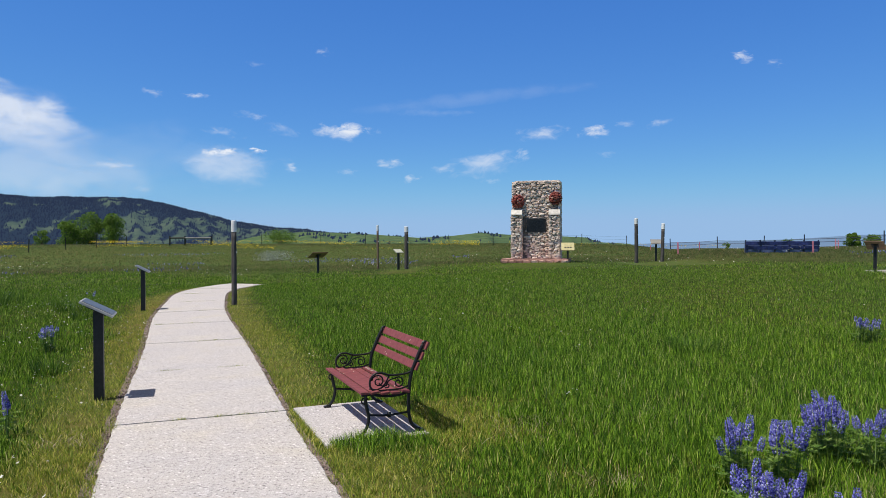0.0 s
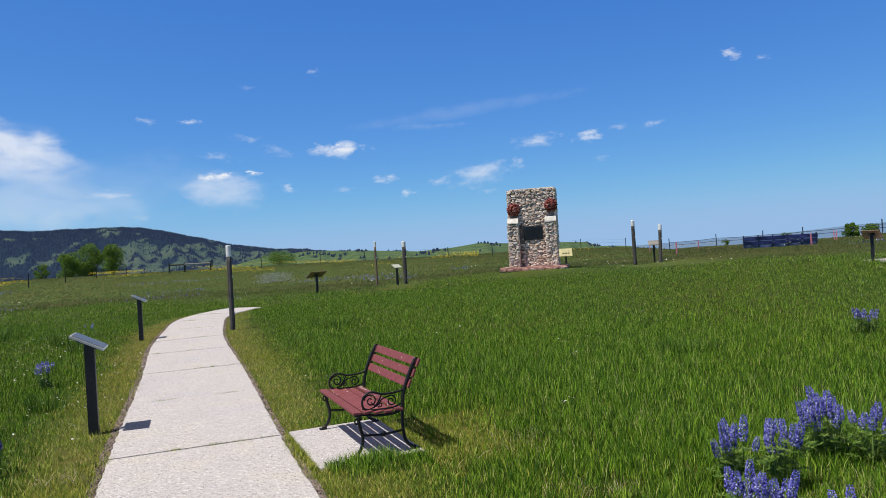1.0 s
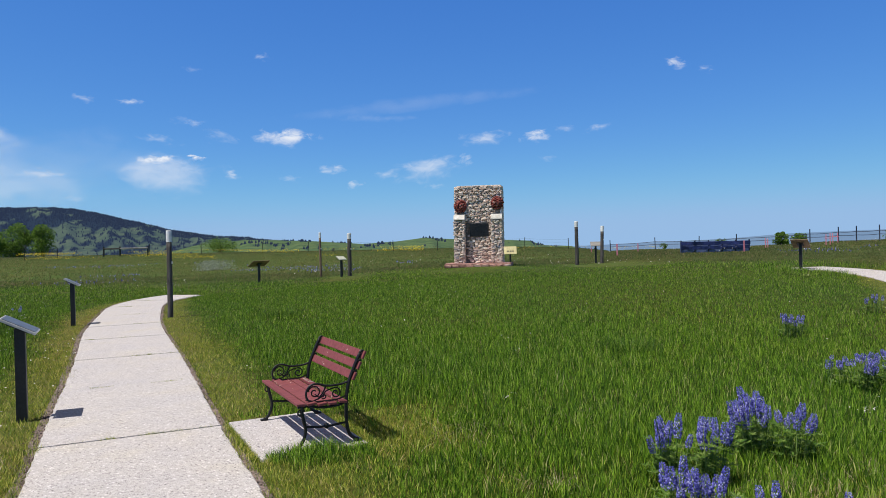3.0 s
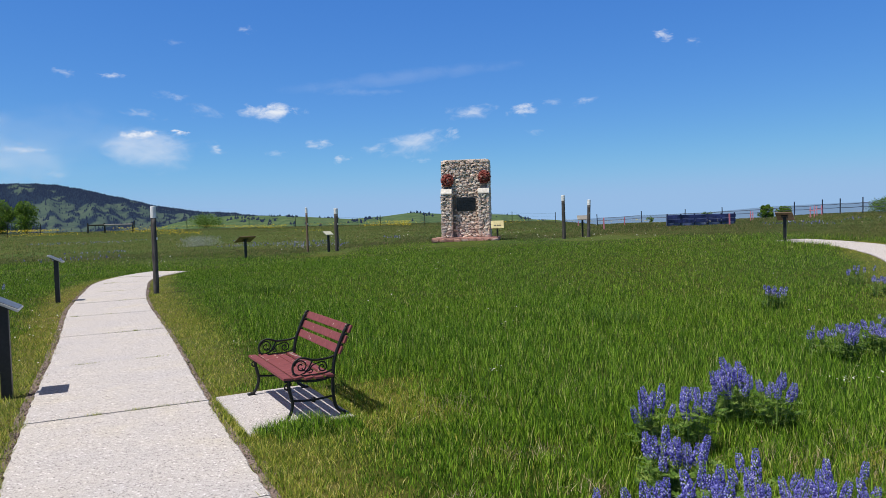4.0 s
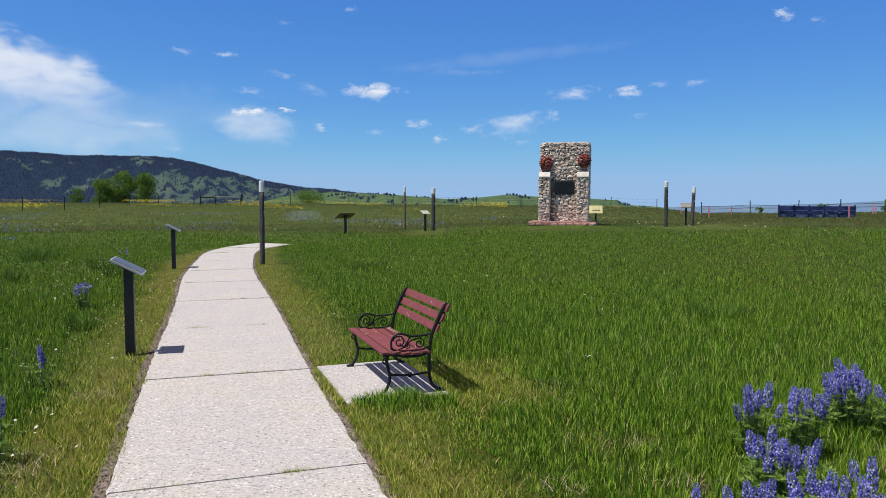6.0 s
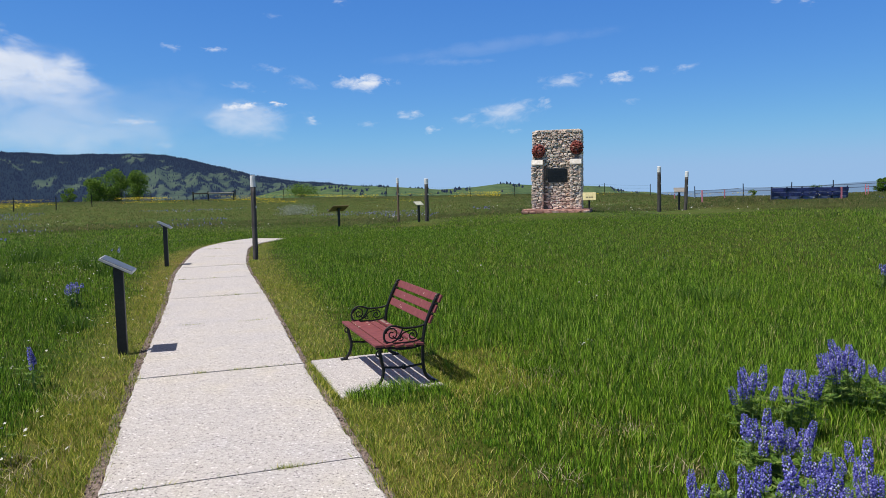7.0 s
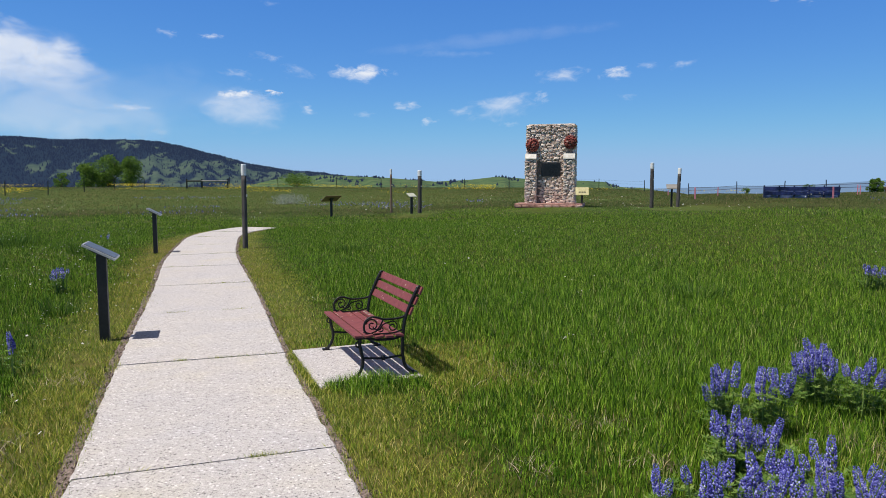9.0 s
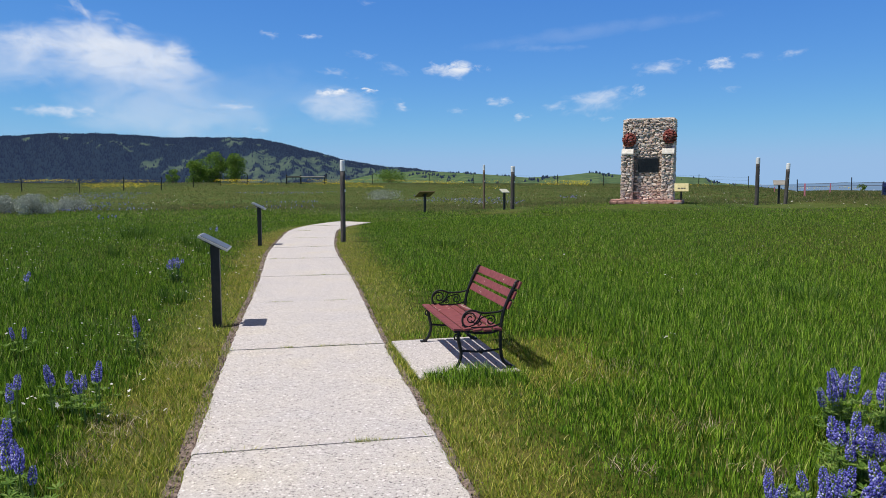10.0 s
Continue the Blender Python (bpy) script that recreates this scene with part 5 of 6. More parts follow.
BIG = "clump of blue-violet lupines in full bloom in the grass"
SMALL = "few blue-violet lupine spikes standing in the grass"
for row in (
    (2.76, 4.94, 10, 0.30, 0.56, 1, BIG), (2.66, 4.80, 6, 0.22, 0.50, 29, BIG), (2.90, 4.72, 7, 0.26, 0.48, 30, BIG), (1.86, 4.38, 10, 0.24, 0.49, 2, BIG), (2.12, 4.34, 9, 0.20, 0.50, 31, BIG),
    (1.60, 3.66, 9, 0.24, 0.48, 3, BIG), (1.74, 3.52, 8, 0.24, 0.45, 32, BIG), (1.30, 2.95, 11, 0.30, 0.46, 4, BIG), (1.14, 3.02, 4, 0.22, 0.38, 33, SMALL), (1.58, 3.0, 9, 0.30, 0.47, 5, BIG), (1.90, 3.12, 12, 0.34, 0.43, 34, BIG),
    (1.82, 2.93, 10, 0.30, 0.47, 6, BIG), (1.92, 2.76, 9, 0.32, 0.45, 7, BIG), (2.22, 2.98, 11, 0.34, 0.44, 8, BIG), (2.26, 2.76, 8, 0.30, 0.42, 35, BIG), (1.42, 2.72, 8, 0.30, 0.43, 36, BIG),
    (6.04, 10.15, 9, 0.14, 0.42, 9, SMALL, False, 0.3), (6.22, 10.1, 10, 0.15, 0.42, 26, SMALL, False, 0.3), (7.06, 8.74, 24, 0.25, 0.42, 10, BIG, False, 0.4), (7.29, 8.58, 24, 0.24, 0.41, 42, BIG, False, 0.4),
    (4.84, 6.75, 18, 0.17, 0.43, 11, BIG, False, 0.4), (4.60, 6.89, 3, 0.06, 0.42, 12, SMALL, False), (4.81, 7.03, 4, 0.10, 0.40, 43, SMALL, False), (5.09, 6.88, 5, 0.10, 0.42, 44, SMALL, False), (5.28, 6.88, 18, 0.18, 0.42, 22, BIG, False, 0.36),
    (5.24, 6.58, 20, 0.20, 0.41, 45, BIG, False, 0.36), (5.99, 7.68, 4, 0.13, 0.38, 46, SMALL, False), (5.90, 7.34, 5, 0.14, 0.38, 47, SMALL, False), (6.05, 7.09, 3, 0.08, 0.38, 48, SMALL, False),
    (9.11, 12.52, 6, 0.22, 0.40, 13, SMALL, False), (9.27, 12.49, 4, 0.14, 0.40, 49, SMALL, False), (9.81, 12.88, 2, 0.1, 0.40, 50, SMALL, False), (8.37, 10.9, 5, 0.12, 0.40, 14, SMALL, False), (8.71, 11.1, 7, 0.2, 0.40, 24, SMALL, False), (8.74, 10.84, 6, 0.14, 0.38, 37, SMALL, False),
    (3.80, 4.07, 4, 0.16, 0.42, 15, SMALL),
    (-5.51, 9.80, 14, 0.24, 0.45, 16, BIG, False), (-3.47, 5.57, 3, 0.10, 0.42, 17, SMALL), (-3.12, 3.68, 2, 0.10, 0.44, 18, SMALL), (-3.10, 4.03, 2, 0.10, 0.46, 19, SMALL), (-2.97, 4.03, 2, 0.08, 0.42, 38, SMALL), (-2.83, 3.94, 2, 0.06, 0.44, 39, SMALL),
    (-2.72, 3.95, 2, 0.07, 0.44, 40, SMALL), (-2.47, 2.88, 3, 0.14, 0.46, 20, SMALL), (-2.25, 2.74, 3, 0.12, 0.42, 21, SMALL), (-4.5, 5.38, 2, 0.1, 0.40, 23, SMALL), (-7.01, 8.44, 3, 0.25, 0.40, 41, SMALL, False), (-8.62, 17.25, 3, 0.3, 0.42, 25, SMALL, False),
    (-14.7, 21.6, 6, 0.6, 0.45, 27, SMALL, False), (0.9, 38.5, 12, 1.1, 0.5, 28, SMALL, False),
):
    lupine(*row)


# ---- grass ----
def tufts(rng, x, y, z, tall, wide, bend, three=True, way=None):
    """Blades of grass at the given places, as triangles."""
    n = len(x)
    a = rng.uniform(0, 2 * np.pi, n)
    side = np.column_stack([np.cos(a), np.sin(a), np.zeros(n)]) * (wide / 2)[:, None]
    c = rng.uniform(0, 2 * np.pi, n) if way is None else way + rng.normal(0, 0.6, n)
    lean = np.column_stack([np.cos(c), np.sin(c), np.zeros(n)]) * (tall * bend * rng.uniform(0.1, 1.0, n))[:, None]
    p = np.column_stack([x, y, z - 0.01])
    up = np.column_stack([np.zeros(n), np.zeros(n), tall])
    if three:
        mid = p + up * 0.55 + lean * 0.35
        v = np.stack([p - side, p + side, mid - side * 0.8, mid + side * 0.8, p + up + lean], 1).reshape(-1, 3)
        i = np.arange(n) * 5
        return v, np.vstack([np.column_stack([i, i + 1, i + 3]), np.column_stack([i, i + 3, i + 2]), np.column_stack([i + 2, i + 3, i + 4])])
    v = np.stack([p - side, p + side, p + up + lean], 1).reshape(-1, 3)
    i = np.arange(n) * 3
    return v, np.column_stack([i, i + 1, i + 2])


def clumps(rng, x, y, each, spread):
    """Gathers scattered places into tufts; gives the new places and the way out of each tuft."""
    n = len(x) // each
    cx, cy = np.repeat(x[:n], each), np.repeat(y[:n], each)
    a, r = rng.uniform(0, 2 * np.pi, n * each), spread * np.sqrt(rng.uniform(0, 1, n * each))
    return cx + r * np.cos(a), cy + r * np.sin(a), a


def scatter(rng, r0, r1, density, b0=-50, b1=50):
    """Random places in a ring sector round the walk's start; its eye stands on the path."""
    area = 0.5 * radians(b1 - b0) * (r1 * r1 - r0 * r0)
    n = int(area * density)
    r = np.sqrt(rng.uniform(r0 * r0, r1 * r1, n))
    b = np.radians(rng.uniform(b0, b1, n))
    return r * np.sin(b), r * np.cos(b)


PADM = BENCH.inverted()


def free(x, y):
    """Where grass may grow: off the path, off the bench pad and the monument's base."""
    d = from_loop(x, y) - WIDE / 2
    lx = PADM[0][0] * x + PADM[0][1] * y + PADM[0][3]
    ly = PADM[1][0] * x + PADM[1][1] * y + PADM[1][3]
    on_pad = (lx > -0.30) & (lx < 0.57) & (ly > -0.06) & (ly < 1.17)
    base = (np.abs(x - 4.55) < 1.4) & (np.abs(y - 33.7) < 1.0)
    return d, ~on_pad & ~base


def patchy(x, y, s, seed):
    return np.sin(x * s + seed) * np.sin(y * s * 1.13 + seed * 2.1) + 0.6 * np.sin(x * s * 2.3 + y * s * 1.1 + seed) + 0.4 * np.sin(y * s * 3.1 - x * s * 1.7)


def olive(x, y):
    """Share of the drier, browner growth that begins beyond the loop."""
    b, r = np.degrees(np.arctan2(x, y)), np.hypot(x, y)
    lim = np.interp(b, [-45, -20, -6, 15, 25, 40, 48], [37, 35, 31.5, 31, 28.5, 26.5, 26])
    return np.maximum(ss(-5, 7, r - lim + 2.2 * patchy(x, y, 0.33, 4.0)), 0.28 * ss(9, 18, r) * ss(0, 6, x))


M_fargrass = leaf_material("far_meadow_grass", [(0.0, (0.034, 0.074, 0.014)), (0.5, (0.078, 0.122, 0.027)), (0.8, (0.145, 0.150, 0.052)), (1.0, (0.26, 0.22, 0.12))], 0.8, 0.10, tint=(1.14, 0.96, 1.05), soft_up=0.7)
# dry thatch lies bare along the path's verge and beside the bench
off = from_loop(co[:, 0], co[:, 1]) - WIDE / 2
lx = PADM[0][0] * co[:, 0] + PADM[0][1] * co[:, 1] + PADM[0][3]
ly = PADM[1][0] * co[:, 0] + PADM[1][1] * co[:, 1] + PADM[1][3]
worn = np.maximum(1 - ss(0.25, 0.75, off + 0.08 * patchy(co[:, 0], co[:, 1], 2.0, 1.0)), ss(0.3, 0.6, lx) * (1 - ss(1.0, 1.5, lx)) * ss(-0.7, -0.4, ly) * (1 - ss(0.8, 1.1, ly)))
ground.data.attributes.new("worn", "FLOAT", "POINT").data.foreach_set("value", (0.6 * worn * (1 - ss(20, 26, np.hypot(co[:, 0], co[:, 1])))).astype(np.float32))

rng = np.random.default_rng(3)
for name, r0, r1, density, three, wide in (("near", 2.0, 6.5, 6700, True, 0.0053), ("mid", 6.5, 13, 2850, False, 0.0078), ("far", 13, 26, 1430, False, 0.0085), ("back", 26, 46, 360, False, 0.015)):
    x, y = scatter(rng, r0, r1, density)
    x, y, way = clumps(rng, x, y, 9, {"near": 0.04, "mid": 0.05, "far": 0.075, "back": 0.16}[name])
    tuft = np.repeat(rng.uniform(0.55, 1.35, len(x) // 9), 9)
    d, ok = free(x, y)
    verge = 0.55 + 0.35 * ss(0, 1, 0.5 + 0.5 * patchy(x, y, 0.8, 2.0)) - 0.22 * ((x > -0.6) & (x < 2.0) & (y < 4.4))
    rr = np.hypot(x, y)
    verge = verge * (1 - 0.85 * np.where(x > 8, np.where((x < 14.1) & (y > 15), ss(17, 20, y), ss(25.5, 28, rr)), ss(22, 25, rr)))
    thin = 1 - 0.75 * ss(34, 46, rr)
    ok = ok & (rng.uniform(0, 1, len(x)) < thin)
    lap = 0.03 * patchy(x, y, 5.0, 6.0) + 0.02 * patchy(x, y, 13.0, 2.0)
    grow = ok & (d > rng.uniform(-0.02, 0.07, len(x)) + lap)
    x, y, d, verge, way, tuft = x[grow], y[grow], d[grow], verge[grow], way[grow], tuft[grow]
    z = ground_z(x, y)
    mown = rng.uniform(0, 1, len(x)) > ss(0.35, 1.0, d / verge / 1.25)
    dry = np.exp(-((x - 3.1) / 0.8) ** 2 - ((y - 3.75) / 0.5) ** 2) + 0.3 * np.exp(-((x - 1.0) / 0.7) ** 2 - ((y - 4.6) / 0.35) ** 2)
    dry = dry + 0.55 * ss(0.45, 1.5, patchy(x, y, 1.3, 5.0) + 0.5 * patchy(x, y, 3.7, 2.0)) * ss(0.3, 1.2, x) * (1 - ss(4.6, 6.6, y))
    mown = mown | (rng.uniform(0, 1, len(x)) < 0.7 * dry)
    bx, by = PADM[0][0] * x + PADM[0][1] * y + PADM[0][3], PADM[1][0] * x + PADM[1][1] * y + PADM[1][3]
    rim = (bx > -0.15) & (bx < 1.0) & (by > -0.45) & (by < 1.5)
    side = (bx > 0.5) & (bx < 1.5 + 0.25 * patchy(x, y, 4.0, 3.0)) & (by > -0.62 + 0.12 * patchy(x, y, 5.0, 1.0)) & (by < 1.0)
    rim = rim & ((bx < 0.6) | (by > 1.1)) & ~side
    mown = (mown & ~(rim & (rng.uniform(0, 1, len(x)) < 0.7))) | (side & (rng.uniform(0, 1, len(x)) < 0.92 - 0.35 * ss(0.9, 1.6, bx) - 0.3 * ss(-0.1, -0.5, by)))
    tall = np.where(mown, rng.uniform(0.025, 0.075, len(x)), 0.70 * (0.075 + 0.105 * np.maximum(ss(0.3, 1.6, d), np.where(x > 8, np.where((x < 14.1) & (y > 15), ss(17, 20, y), ss(22, 27, rr[grow])), ss(21, 25, rr[grow]))) + 0.025 * patchy(x, y, 0.6, 1.0)) * rng.uniform(0.45, 1.2, len(x)) * tuft)
    tall = tall * (1 - 0.28 * ss(10, 18, np.hypot(x, y)))
    tall = tall * (1 + 1.1 * ((x > 8) & (x < 14.1) & (y > 15)) * ss(16.5, 19.5, y) * (1 - ss(0.6, 1.6, d)))
    for sx, sy, sr in ((4.4, 30.0, 2.6), (9.8, 30.3, 2.2), (-1.8, 32.0, 1.0)):
        tall = tall * (1 - 0.72 * np.exp(-((x - sx) / sr) ** 4 - ((y - sy) / 3.6) ** 4))
    tall = np.where(rim & ~mown, rng.uniform(0.04, 0.11, len(x)), tall)
    lie = np.where(mown, 1.0, 0.55)
    w = np.full(len(x), wide) * rng.uniform(0.6, 1.3, len(x)) * np.where(mown, 0.85, 1.0)
    tall = tall * np.where(mown, 1.0, 0.88)
    dull = rng.uniform(0, 1, len(x)) < olive(x, y)
    tall = np.where(dull, tall * 0.8, tall)
    for sel, nm, mat, lab in ((~mown & ~dull, "meadow_grass", M_grass, "tall green meadow grass"), (dull, "dry_meadow_grass", M_fargrass, "duller olive meadow grass beyond the loop"), (mown & ~dull, "verge_grass", M_mown, "short yellowish mown grass along the path")):
        if sel.sum() == 0:
            continue
        v, f = tufts(rng, x[sel], y[sel], z[sel], tall[sel], w[sel], lie[sel], three, way[sel])
        ob = tagged(new(nm, mesh_np(nm, v, f)), lab, "grass", kind="stuff")
        ob.data.materials.append(mat)
x, y = scatter(rng, 36, 112, 26)
v, f = tufts(rng, x, y, ground_z(x, y), rng.uniform(0.04, 0.11, len(x)), rng.uniform(0.03, 0.08, len(x)), np.full(len(x), 1.0), False)
ob = tagged(new("far_meadow_grass", mesh_np("far_meadow_grass", v, f)), "far meadow grass, green and brownish", "grass", kind="stuff")
ob.data.materials.append(M_fargrass)


# ---- wild flowers ----
def blooms(name, x, y, lift, size, mat, label, flat=True, petals=5):
    n = len(x)
    z = ground_z(x, y) + lift
    ang = rng.uniform(0, 6.28, n)
    c = np.column_stack([x, y, z])
    vs, fs = [c[:, None, :]], []
    tilt = rng.normal(0, 0.35, (n, 2))
    for k in range(petals * 2):
        a = ang + np.pi * k / petals
        r = size * (1.0 if k % 2 == 0 else 0.55)
        dx, dy = np.cos(a) * r, np.sin(a) * r
        vs.append((c + np.column_stack([dx, dy, dx * tilt[:, 0] + dy * tilt[:, 1] + 0.15 * size]))[:, None, :])
    m = petals * 2 + 1
    v = np.concatenate(vs, 1).reshape(-1, 3)
    i = np.arange(n) * m
    for k in range(petals * 2):
        fs.append(np.column_stack([i, i + 1 + k, i + 1 + (k + 1) % (petals * 2)]))
    ob = tagged(new(name, mesh_np(name, v, np.vstack(fs))), label, "flowers", kind="stuff")
    ob.data.materials.append(mat)
    return ob


def cluster(r0, r1, density, b0, b1, cut, s, seed):
    x, y = scatter(rng, r0, r1, density, b0, b1)
    keep = patchy(x, y, s, seed) > cut
    return x[keep], y[keep]


x, y = cluster(68, 108, 7.0, -46, 3, 0.62, 0.21, 1.0)
blooms("yellow_flowers", x, y, rng.uniform(0.3, 0.55, len(x)), rng.uniform(0.03, 0.075, len(x)), M_yellow, "yellow wildflowers in patches on the far meadow")
x, y = cluster(70, 100, 3.0, 3, 22, 0.75, 0.23, 2.0)
blooms("yellow_flowers", x, y, rng.uniform(0.3, 0.5, len(x)), rng.uniform(0.03, 0.065, len(x)), M_yellow, "yellow wildflowers in patches on the far meadow")
x, y = cluster(4, 22, 20.0, -48, -22, 0.0, 0.9, 3.0)
blooms("white_flowers", x, y, rng.uniform(0.18, 0.32, len(x)), rng.uniform(0.006, 0.014, len(x)), M_whitepetal, "tiny white wildflowers among the grass")
x, y = cluster(5, 26, 2.5, -12, 48, 0.5, 0.75, 4.0)
blooms("white_flowers", x, y, rng.uniform(0.16, 0.3, len(x)), rng.uniform(0.006, 0.016, len(x)), M_whitepetal, "tiny white wildflowers among the grass")
x, y = cluster(24, 60, 1.6, -40, 46, 0.75, 0.33, 5.0)
blooms("pale_flowers", x, y, rng.uniform(0.2, 0.4, len(x)), rng.uniform(0.015, 0.04, len(x)), M_whitepetal, "pale yarrow flowers in the meadow")
for row in ((28, 36, 9.0, 36.5, 45, 0.2, 0.8, 8.0), (58, 68, 6.0, 35, 46, 0.1, 0.4, 9.0)):
    x, y = cluster(*row)
    blooms("pale_flowers", x, y, rng.uniform(0.12, 0.28, len(x)), rng.uniform(0.010, 0.026, len(x)), M_whitepetal, "pale yarrow flowers in the meadow")
x, y = cluster(36, 66, 4.5, -44, -2, 0.62, 0.2, 6.0)
for fx, fy in ((x, y), cluster(32, 50, 3.2, 30, 48, 0.8, 0.3, 7.0)):
    v, f = tufts(rng, fx, fy, ground_z(fx, fy) + rng.uniform(0.04, 0.12, len(fx)), rng.uniform(0.05, 0.10, len(fx)), rng.uniform(0.03, 0.06, len(fx)), np.full(len(fx), 0.5), False)
    ob = tagged(new("far_lupines", mesh_np("far_lupines", v, f)), "drifts of blue-violet lupines on the far meadow", "flowers", kind="stuff")
    ob.data.materials.append(M_petal)
# white flower heads by the bench and in the open meadow
fx = np.concatenate([1.2 + rng.normal(0, 0.045, 12), 4.7 + rng.normal(0, 0.14, 40), 4.13 + rng.normal(0, 0.08, 20)])
fy = np.concatenate([6.7 + rng.normal(0, 0.03, 12), 5.42 + rng.normal(0, 0.07, 40), 5.67 + rng.normal(0, 0.06, 20)])
blooms("white_flowers", fx, fy, rng.uniform(0.07, 0.13, len(fx)), rng.uniform(0.006, 0.012, len(fx)), M_whitepetal, "small bunch of white wildflowers in grass")

# ---- soil crumbs along the path and weeds in its joints ----
n = 5200
s = rng.uniform(1.5, 29, n)
side = np.where(rng.uniform(0, 1, n) < 0.6, -1, 1)
off = side * (WIDE / 2 + np.abs(rng.normal(0.035, 0.05, n)) - 0.02)
cx, cy = np.interp(s, LS, LX[:, 0]), np.interp(s, LS, LX[:, 1])
dx, dy = np.interp(s + 0.1, LS, LX[:, 0]) - cx, np.interp(s + 0.1, LS, LX[:, 1]) - cy
ln = np.hypot(dx, dy)
cx, cy = cx + dy / ln * off, cy - dx / ln * off
size = rng.uniform(0.004, 0.014, n)
c = np.column_stack([cx, cy, ground_z(cx, cy) + 0.014])
corner = rng.normal(0, 1, (n, 5, 3))
corner /= np.linalg.norm(corner, axis=2)[:, :, None]
v = (c[:, None, :] + corner * size[:, None, None] * np.array([1, 1, 0.7])).reshape(-1, 3)
i = np.arange(n) * 5
f = np.vstack([np.column_stack([i + a, i + b, i + e]) for a, b, e in ((0, 1, 2), (0, 2, 3), (0, 3, 1), (4, 2, 1), (4, 3, 2), (4, 1, 3))])
ob = tagged(new("soil_crumbs", mesh_np("soil_crumbs", v, f)), "crumbs of dark soil along the path's edges", "soil", kind="stuff")
ob.data.materials.append(M_soil)
wx, wy = [], []
for k, s0 in enumerate(edges_at[1:16]):
    p, d = on_loop(s0)
    nrm = np.array([d[1], -d[0]])
    for u in np.concatenate([rng.uniform(-0.7, 0.7, 40), rng.normal(rng.uniform(-0.5, 0.5), 0.07, 90), rng.normal(rng.uniform(-0.6, 0.6), 0.03, 70), rng.normal(rng.uniform(-0.6, 0.6), 0.12, 50)]):
        if abs(u) < 0.71:
            q = p + nrm * u + d * rng.normal(0, 0.008)
            wx.append(q[0]), wy.append(q[1])
wx, wy = np.array(wx), np.array(wy)
v, f = tufts(rng, wx, wy, ground_z(wx, wy) + 0.012, rng.uniform(0.014, 0.05, len(wx)), rng.uniform(0.003, 0.007, len(wx)), np.full(len(wx), 1.6), True)
ob = tagged(new("joint_weeds", mesh_np("joint_weeds", v, f)), "small weeds growing in the joints of the path", "grass", kind="stuff")
ob.data.materials.append(M_mown)


def tussock(x, y, tall, wide, count):
    """A clump of longer, darker blades that stands out of the meadow."""
    a, r = rng.uniform(0, 6.28, count), wide * np.sqrt(rng.uniform(0, 1, count))
    px, py = x + r * np.cos(a), y + r * np.sin(a)
    v, f = tufts(rng, px, py, ground_z(px, py), tall * rng.uniform(0.5, 1.0, count), rng.uniform(0.006, 0.012, count), np.full(count, 0.8), True, a)
    ob = tagged(new("grass_tussock", mesh_np("grass_tussock", v, f)), "tussock of long dark green blades in the meadow", "grass tussock", "grass tussocks")
    ob.data.materials.append(M_tussock)


M_tussock = leaf_material("tussock_blades", [(0.0, (0.03, 0.075, 0.008)), (0.6, (0.08, 0.17, 0.015)), (1.0, (0.20, 0.30, 0.04))], 0.0, trans=0.25, soft_up=0.2)
for row in ((-10.5, 16.5, 0.42, 0.30, 160), (-8.6, 12.9, 0.36, 0.22, 120), (-11.1, 17.8, 0.45, 0.35, 180), (-8.1, 15.3, 0.45, 0.35, 200), (-7.2, 13.9, 0.34, 0.2, 110), (3.4, 9.5, 0.27, 0.45, 260), (-2.3, 15.5, 0.26, 0.5, 260), (-4.6, 8.2, 0.30, 0.2, 120)):
    tussock(*row)

# grass hanging over the bench pad's edges
n = 3600
u = rng.uniform(0, 1, n)
near_edge = u < 0.55
lx = np.where(near_edge, rng.uniform(-0.26, 0.62, n), np.where(u < 0.8, 0.55 + np.abs(rng.normal(0, 0.05, n)), -0.315 - np.abs(rng.normal(0, 0.03, n))))
ly = np.where(near_edge, -0.075 - np.abs(rng.normal(0, 0.06, n)), rng.uniform(-0.1, 1.2, n))
fx = BENCH[0][0] * lx + BENCH[0][1] * ly + BENCH[0][3]
fy = BENCH[1][0] * lx + BENCH[1][1] * ly + BENCH[1][3]
long = np.where(near_edge, rng.uniform(0.06, 0.15, n) * (0.7 + 0.3 * ss(-0.3, 0.0, lx)) * (1 - 0.6 * ss(0.18, 0.42, lx)), rng.uniform(0.025, 0.06, n))
way = np.where(near_edge, radians(113), np.where(u < 0.8, radians(203), radians(23)))
fm = from_loop(fx, fy) > WIDE / 2
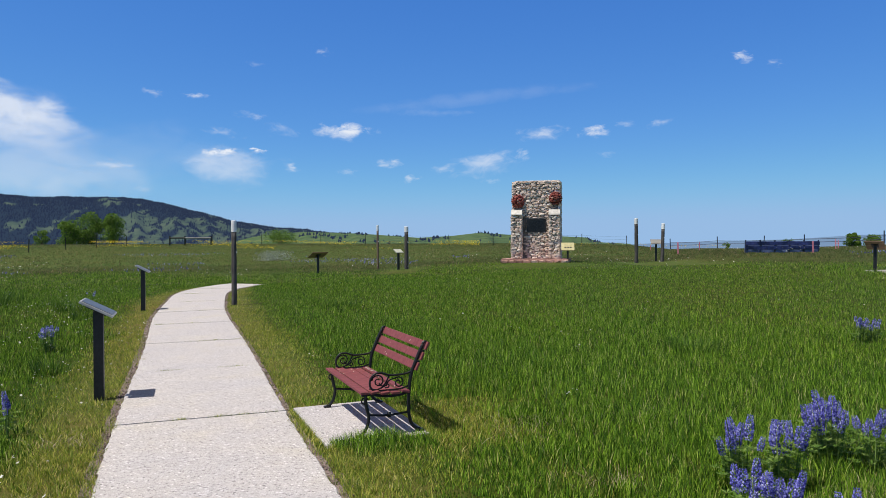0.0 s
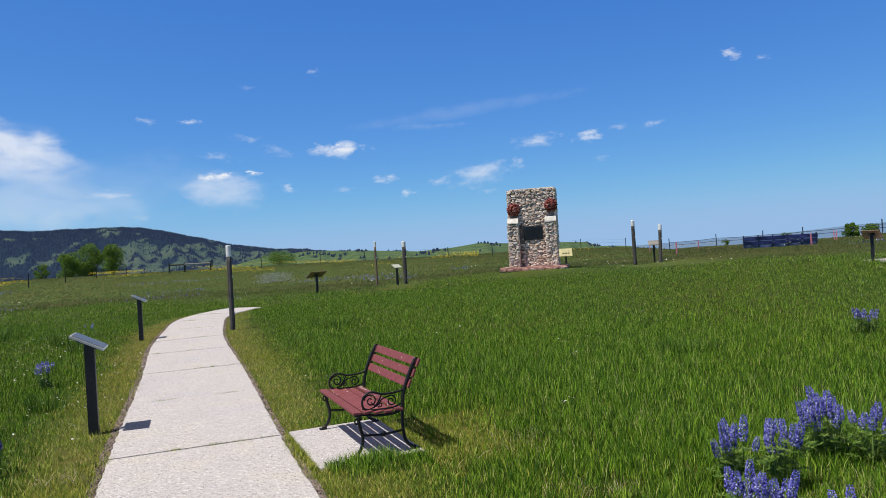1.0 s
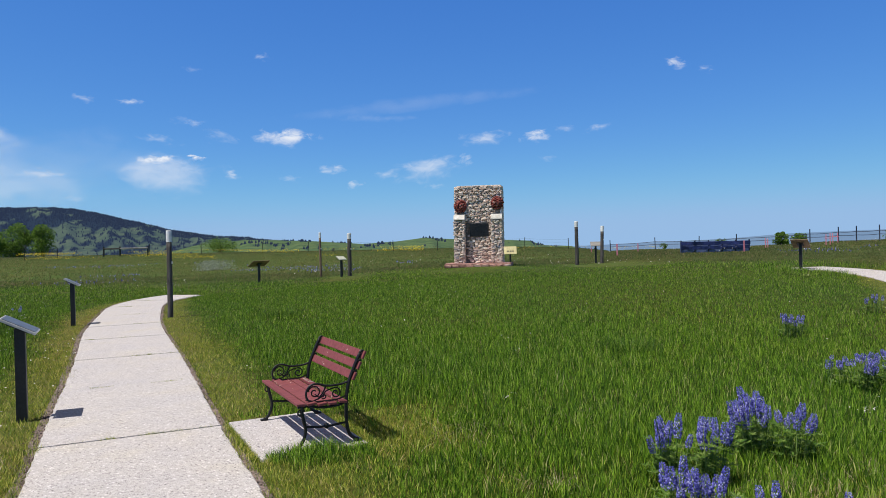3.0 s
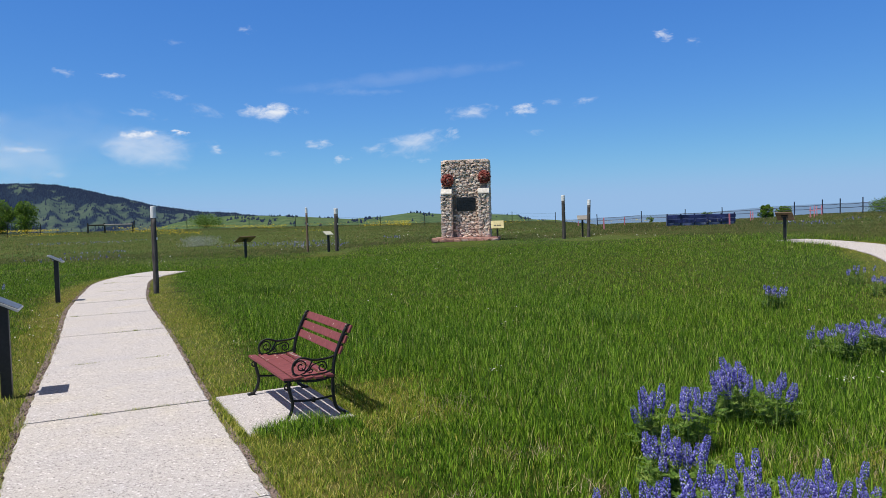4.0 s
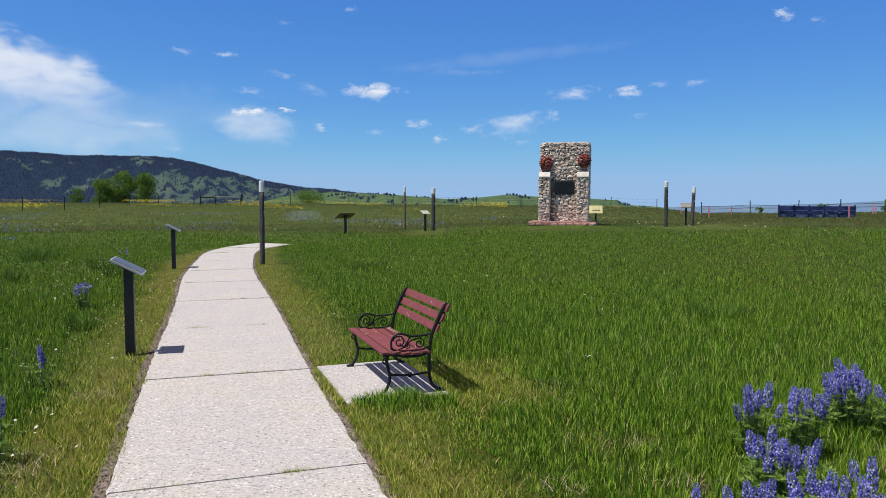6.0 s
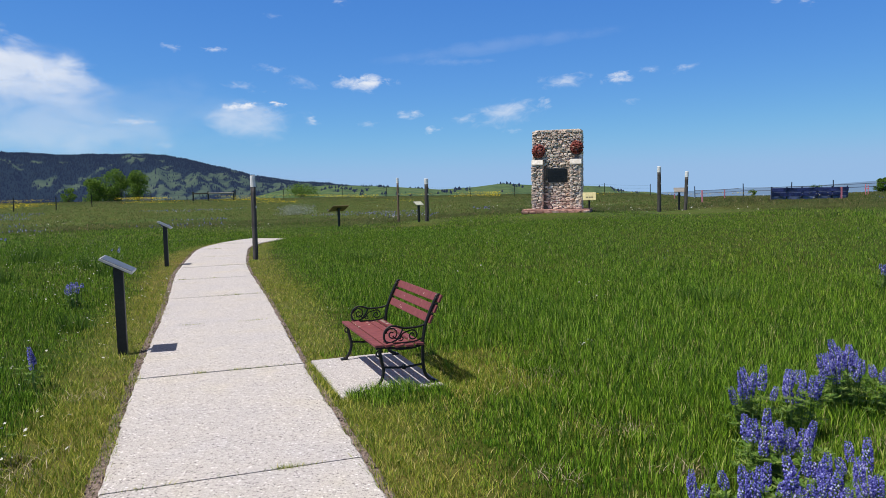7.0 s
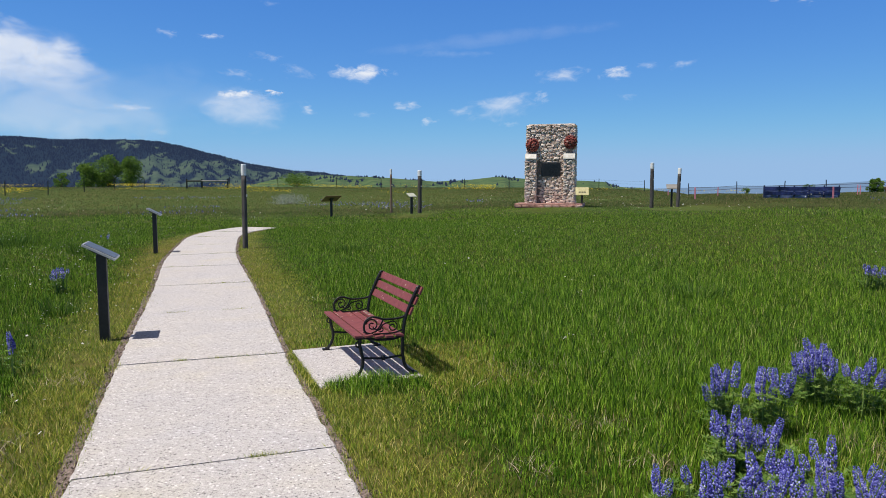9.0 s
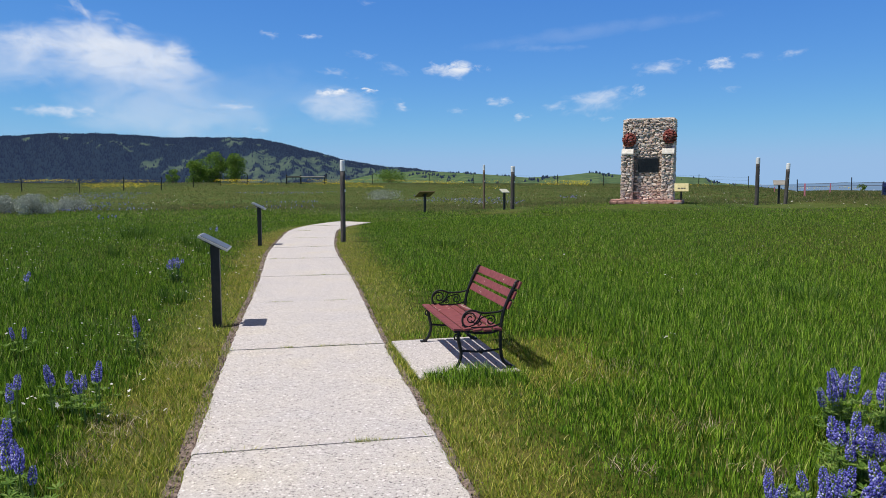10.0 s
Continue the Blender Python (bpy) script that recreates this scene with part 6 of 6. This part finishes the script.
for sel, mat in ((near_edge & fm, M_grass), (~near_edge & fm, M_mown)):
    v, f = tufts(rng, fx[sel], fy[sel], ground_z(fx[sel], fy[sel]), long[sel], rng.uniform(0.003, 0.0055, sel.sum()), np.full(sel.sum(), 0.9), True, way[sel])
    ob = tagged(new("edge_grass", mesh_np("edge_grass", v, f)), "grass hanging over the edge of the bench pad", "grass", kind="stuff")
    ob.data.materials.append(mat)

# flattened dry straw lying in the verge and the near meadow
M_straw = leaf_material("dry_straw", [(0.0, (0.13, 0.10, 0.07)), (0.5, (0.34, 0.27, 0.17)), (1.0, (0.62, 0.54, 0.38))], 0.0, trans=0.15, soft_up=0.4)
sx, sy = [], []
for px, py, pr, count in ((-2.59, 4.01, 0.12, 110), (-2.47, 3.41, 0.12, 110), (-2.48, 3.72, 0.13, 90), (-2.9, 5.34, 0.12, 120), (1.31, 3.80, 0.10, 90), (0.57, 3.74, 0.10, 80), (1.11, 4.48, 0.12, 110), (1.63, 6.13, 0.14, 140), (2.0, 5.94, 0.14, 120),
                          (3.05, 3.75, 0.35, 520), (2.6, 4.2, 0.2, 220), (0.75, 5.75, 0.28, 300), (3.4, 4.4, 0.22, 220)):
    sx.append(px + rng.normal(0, pr, count)), sy.append(py + rng.normal(0, pr * 0.8, count))
sx, sy = np.concatenate(sx), np.concatenate(sy)
keep = (from_loop(sx, sy) > WIDE / 2 + 0.05) & free(sx, sy)[1]
sx, sy = sx[keep], sy[keep]
v, f = tufts(rng, sx, sy, ground_z(sx, sy) + 0.015, rng.uniform(0.025, 0.07, len(sx)), rng.uniform(0.003, 0.006, len(sx)), np.full(len(sx), 2.4), True)
ob = tagged(new("dry_straw", mesh_np("dry_straw", v, f)), "patches of flattened dry straw among the green grass", "straw", kind="stuff")
ob.data.materials.append(M_straw)

# thinner grass on the rest of the meadow near the path
x, y = scatter(rng, 0.9, 12, 260, 50, 310)
keep = (from_loop(x, y) > WIDE / 2 + 0.03)
x, y = x[keep], y[keep]
v, f = tufts(rng, x, y, ground_z(x, y), rng.uniform(0.05, 0.14, len(x)), rng.uniform(0.006, 0.014, len(x)), np.full(len(x), 0.9), False)
ob = tagged(new("meadow_grass", mesh_np("meadow_grass", v, f)), "tall green meadow grass", "grass", kind="stuff")
ob.data.materials.append(M_grass)
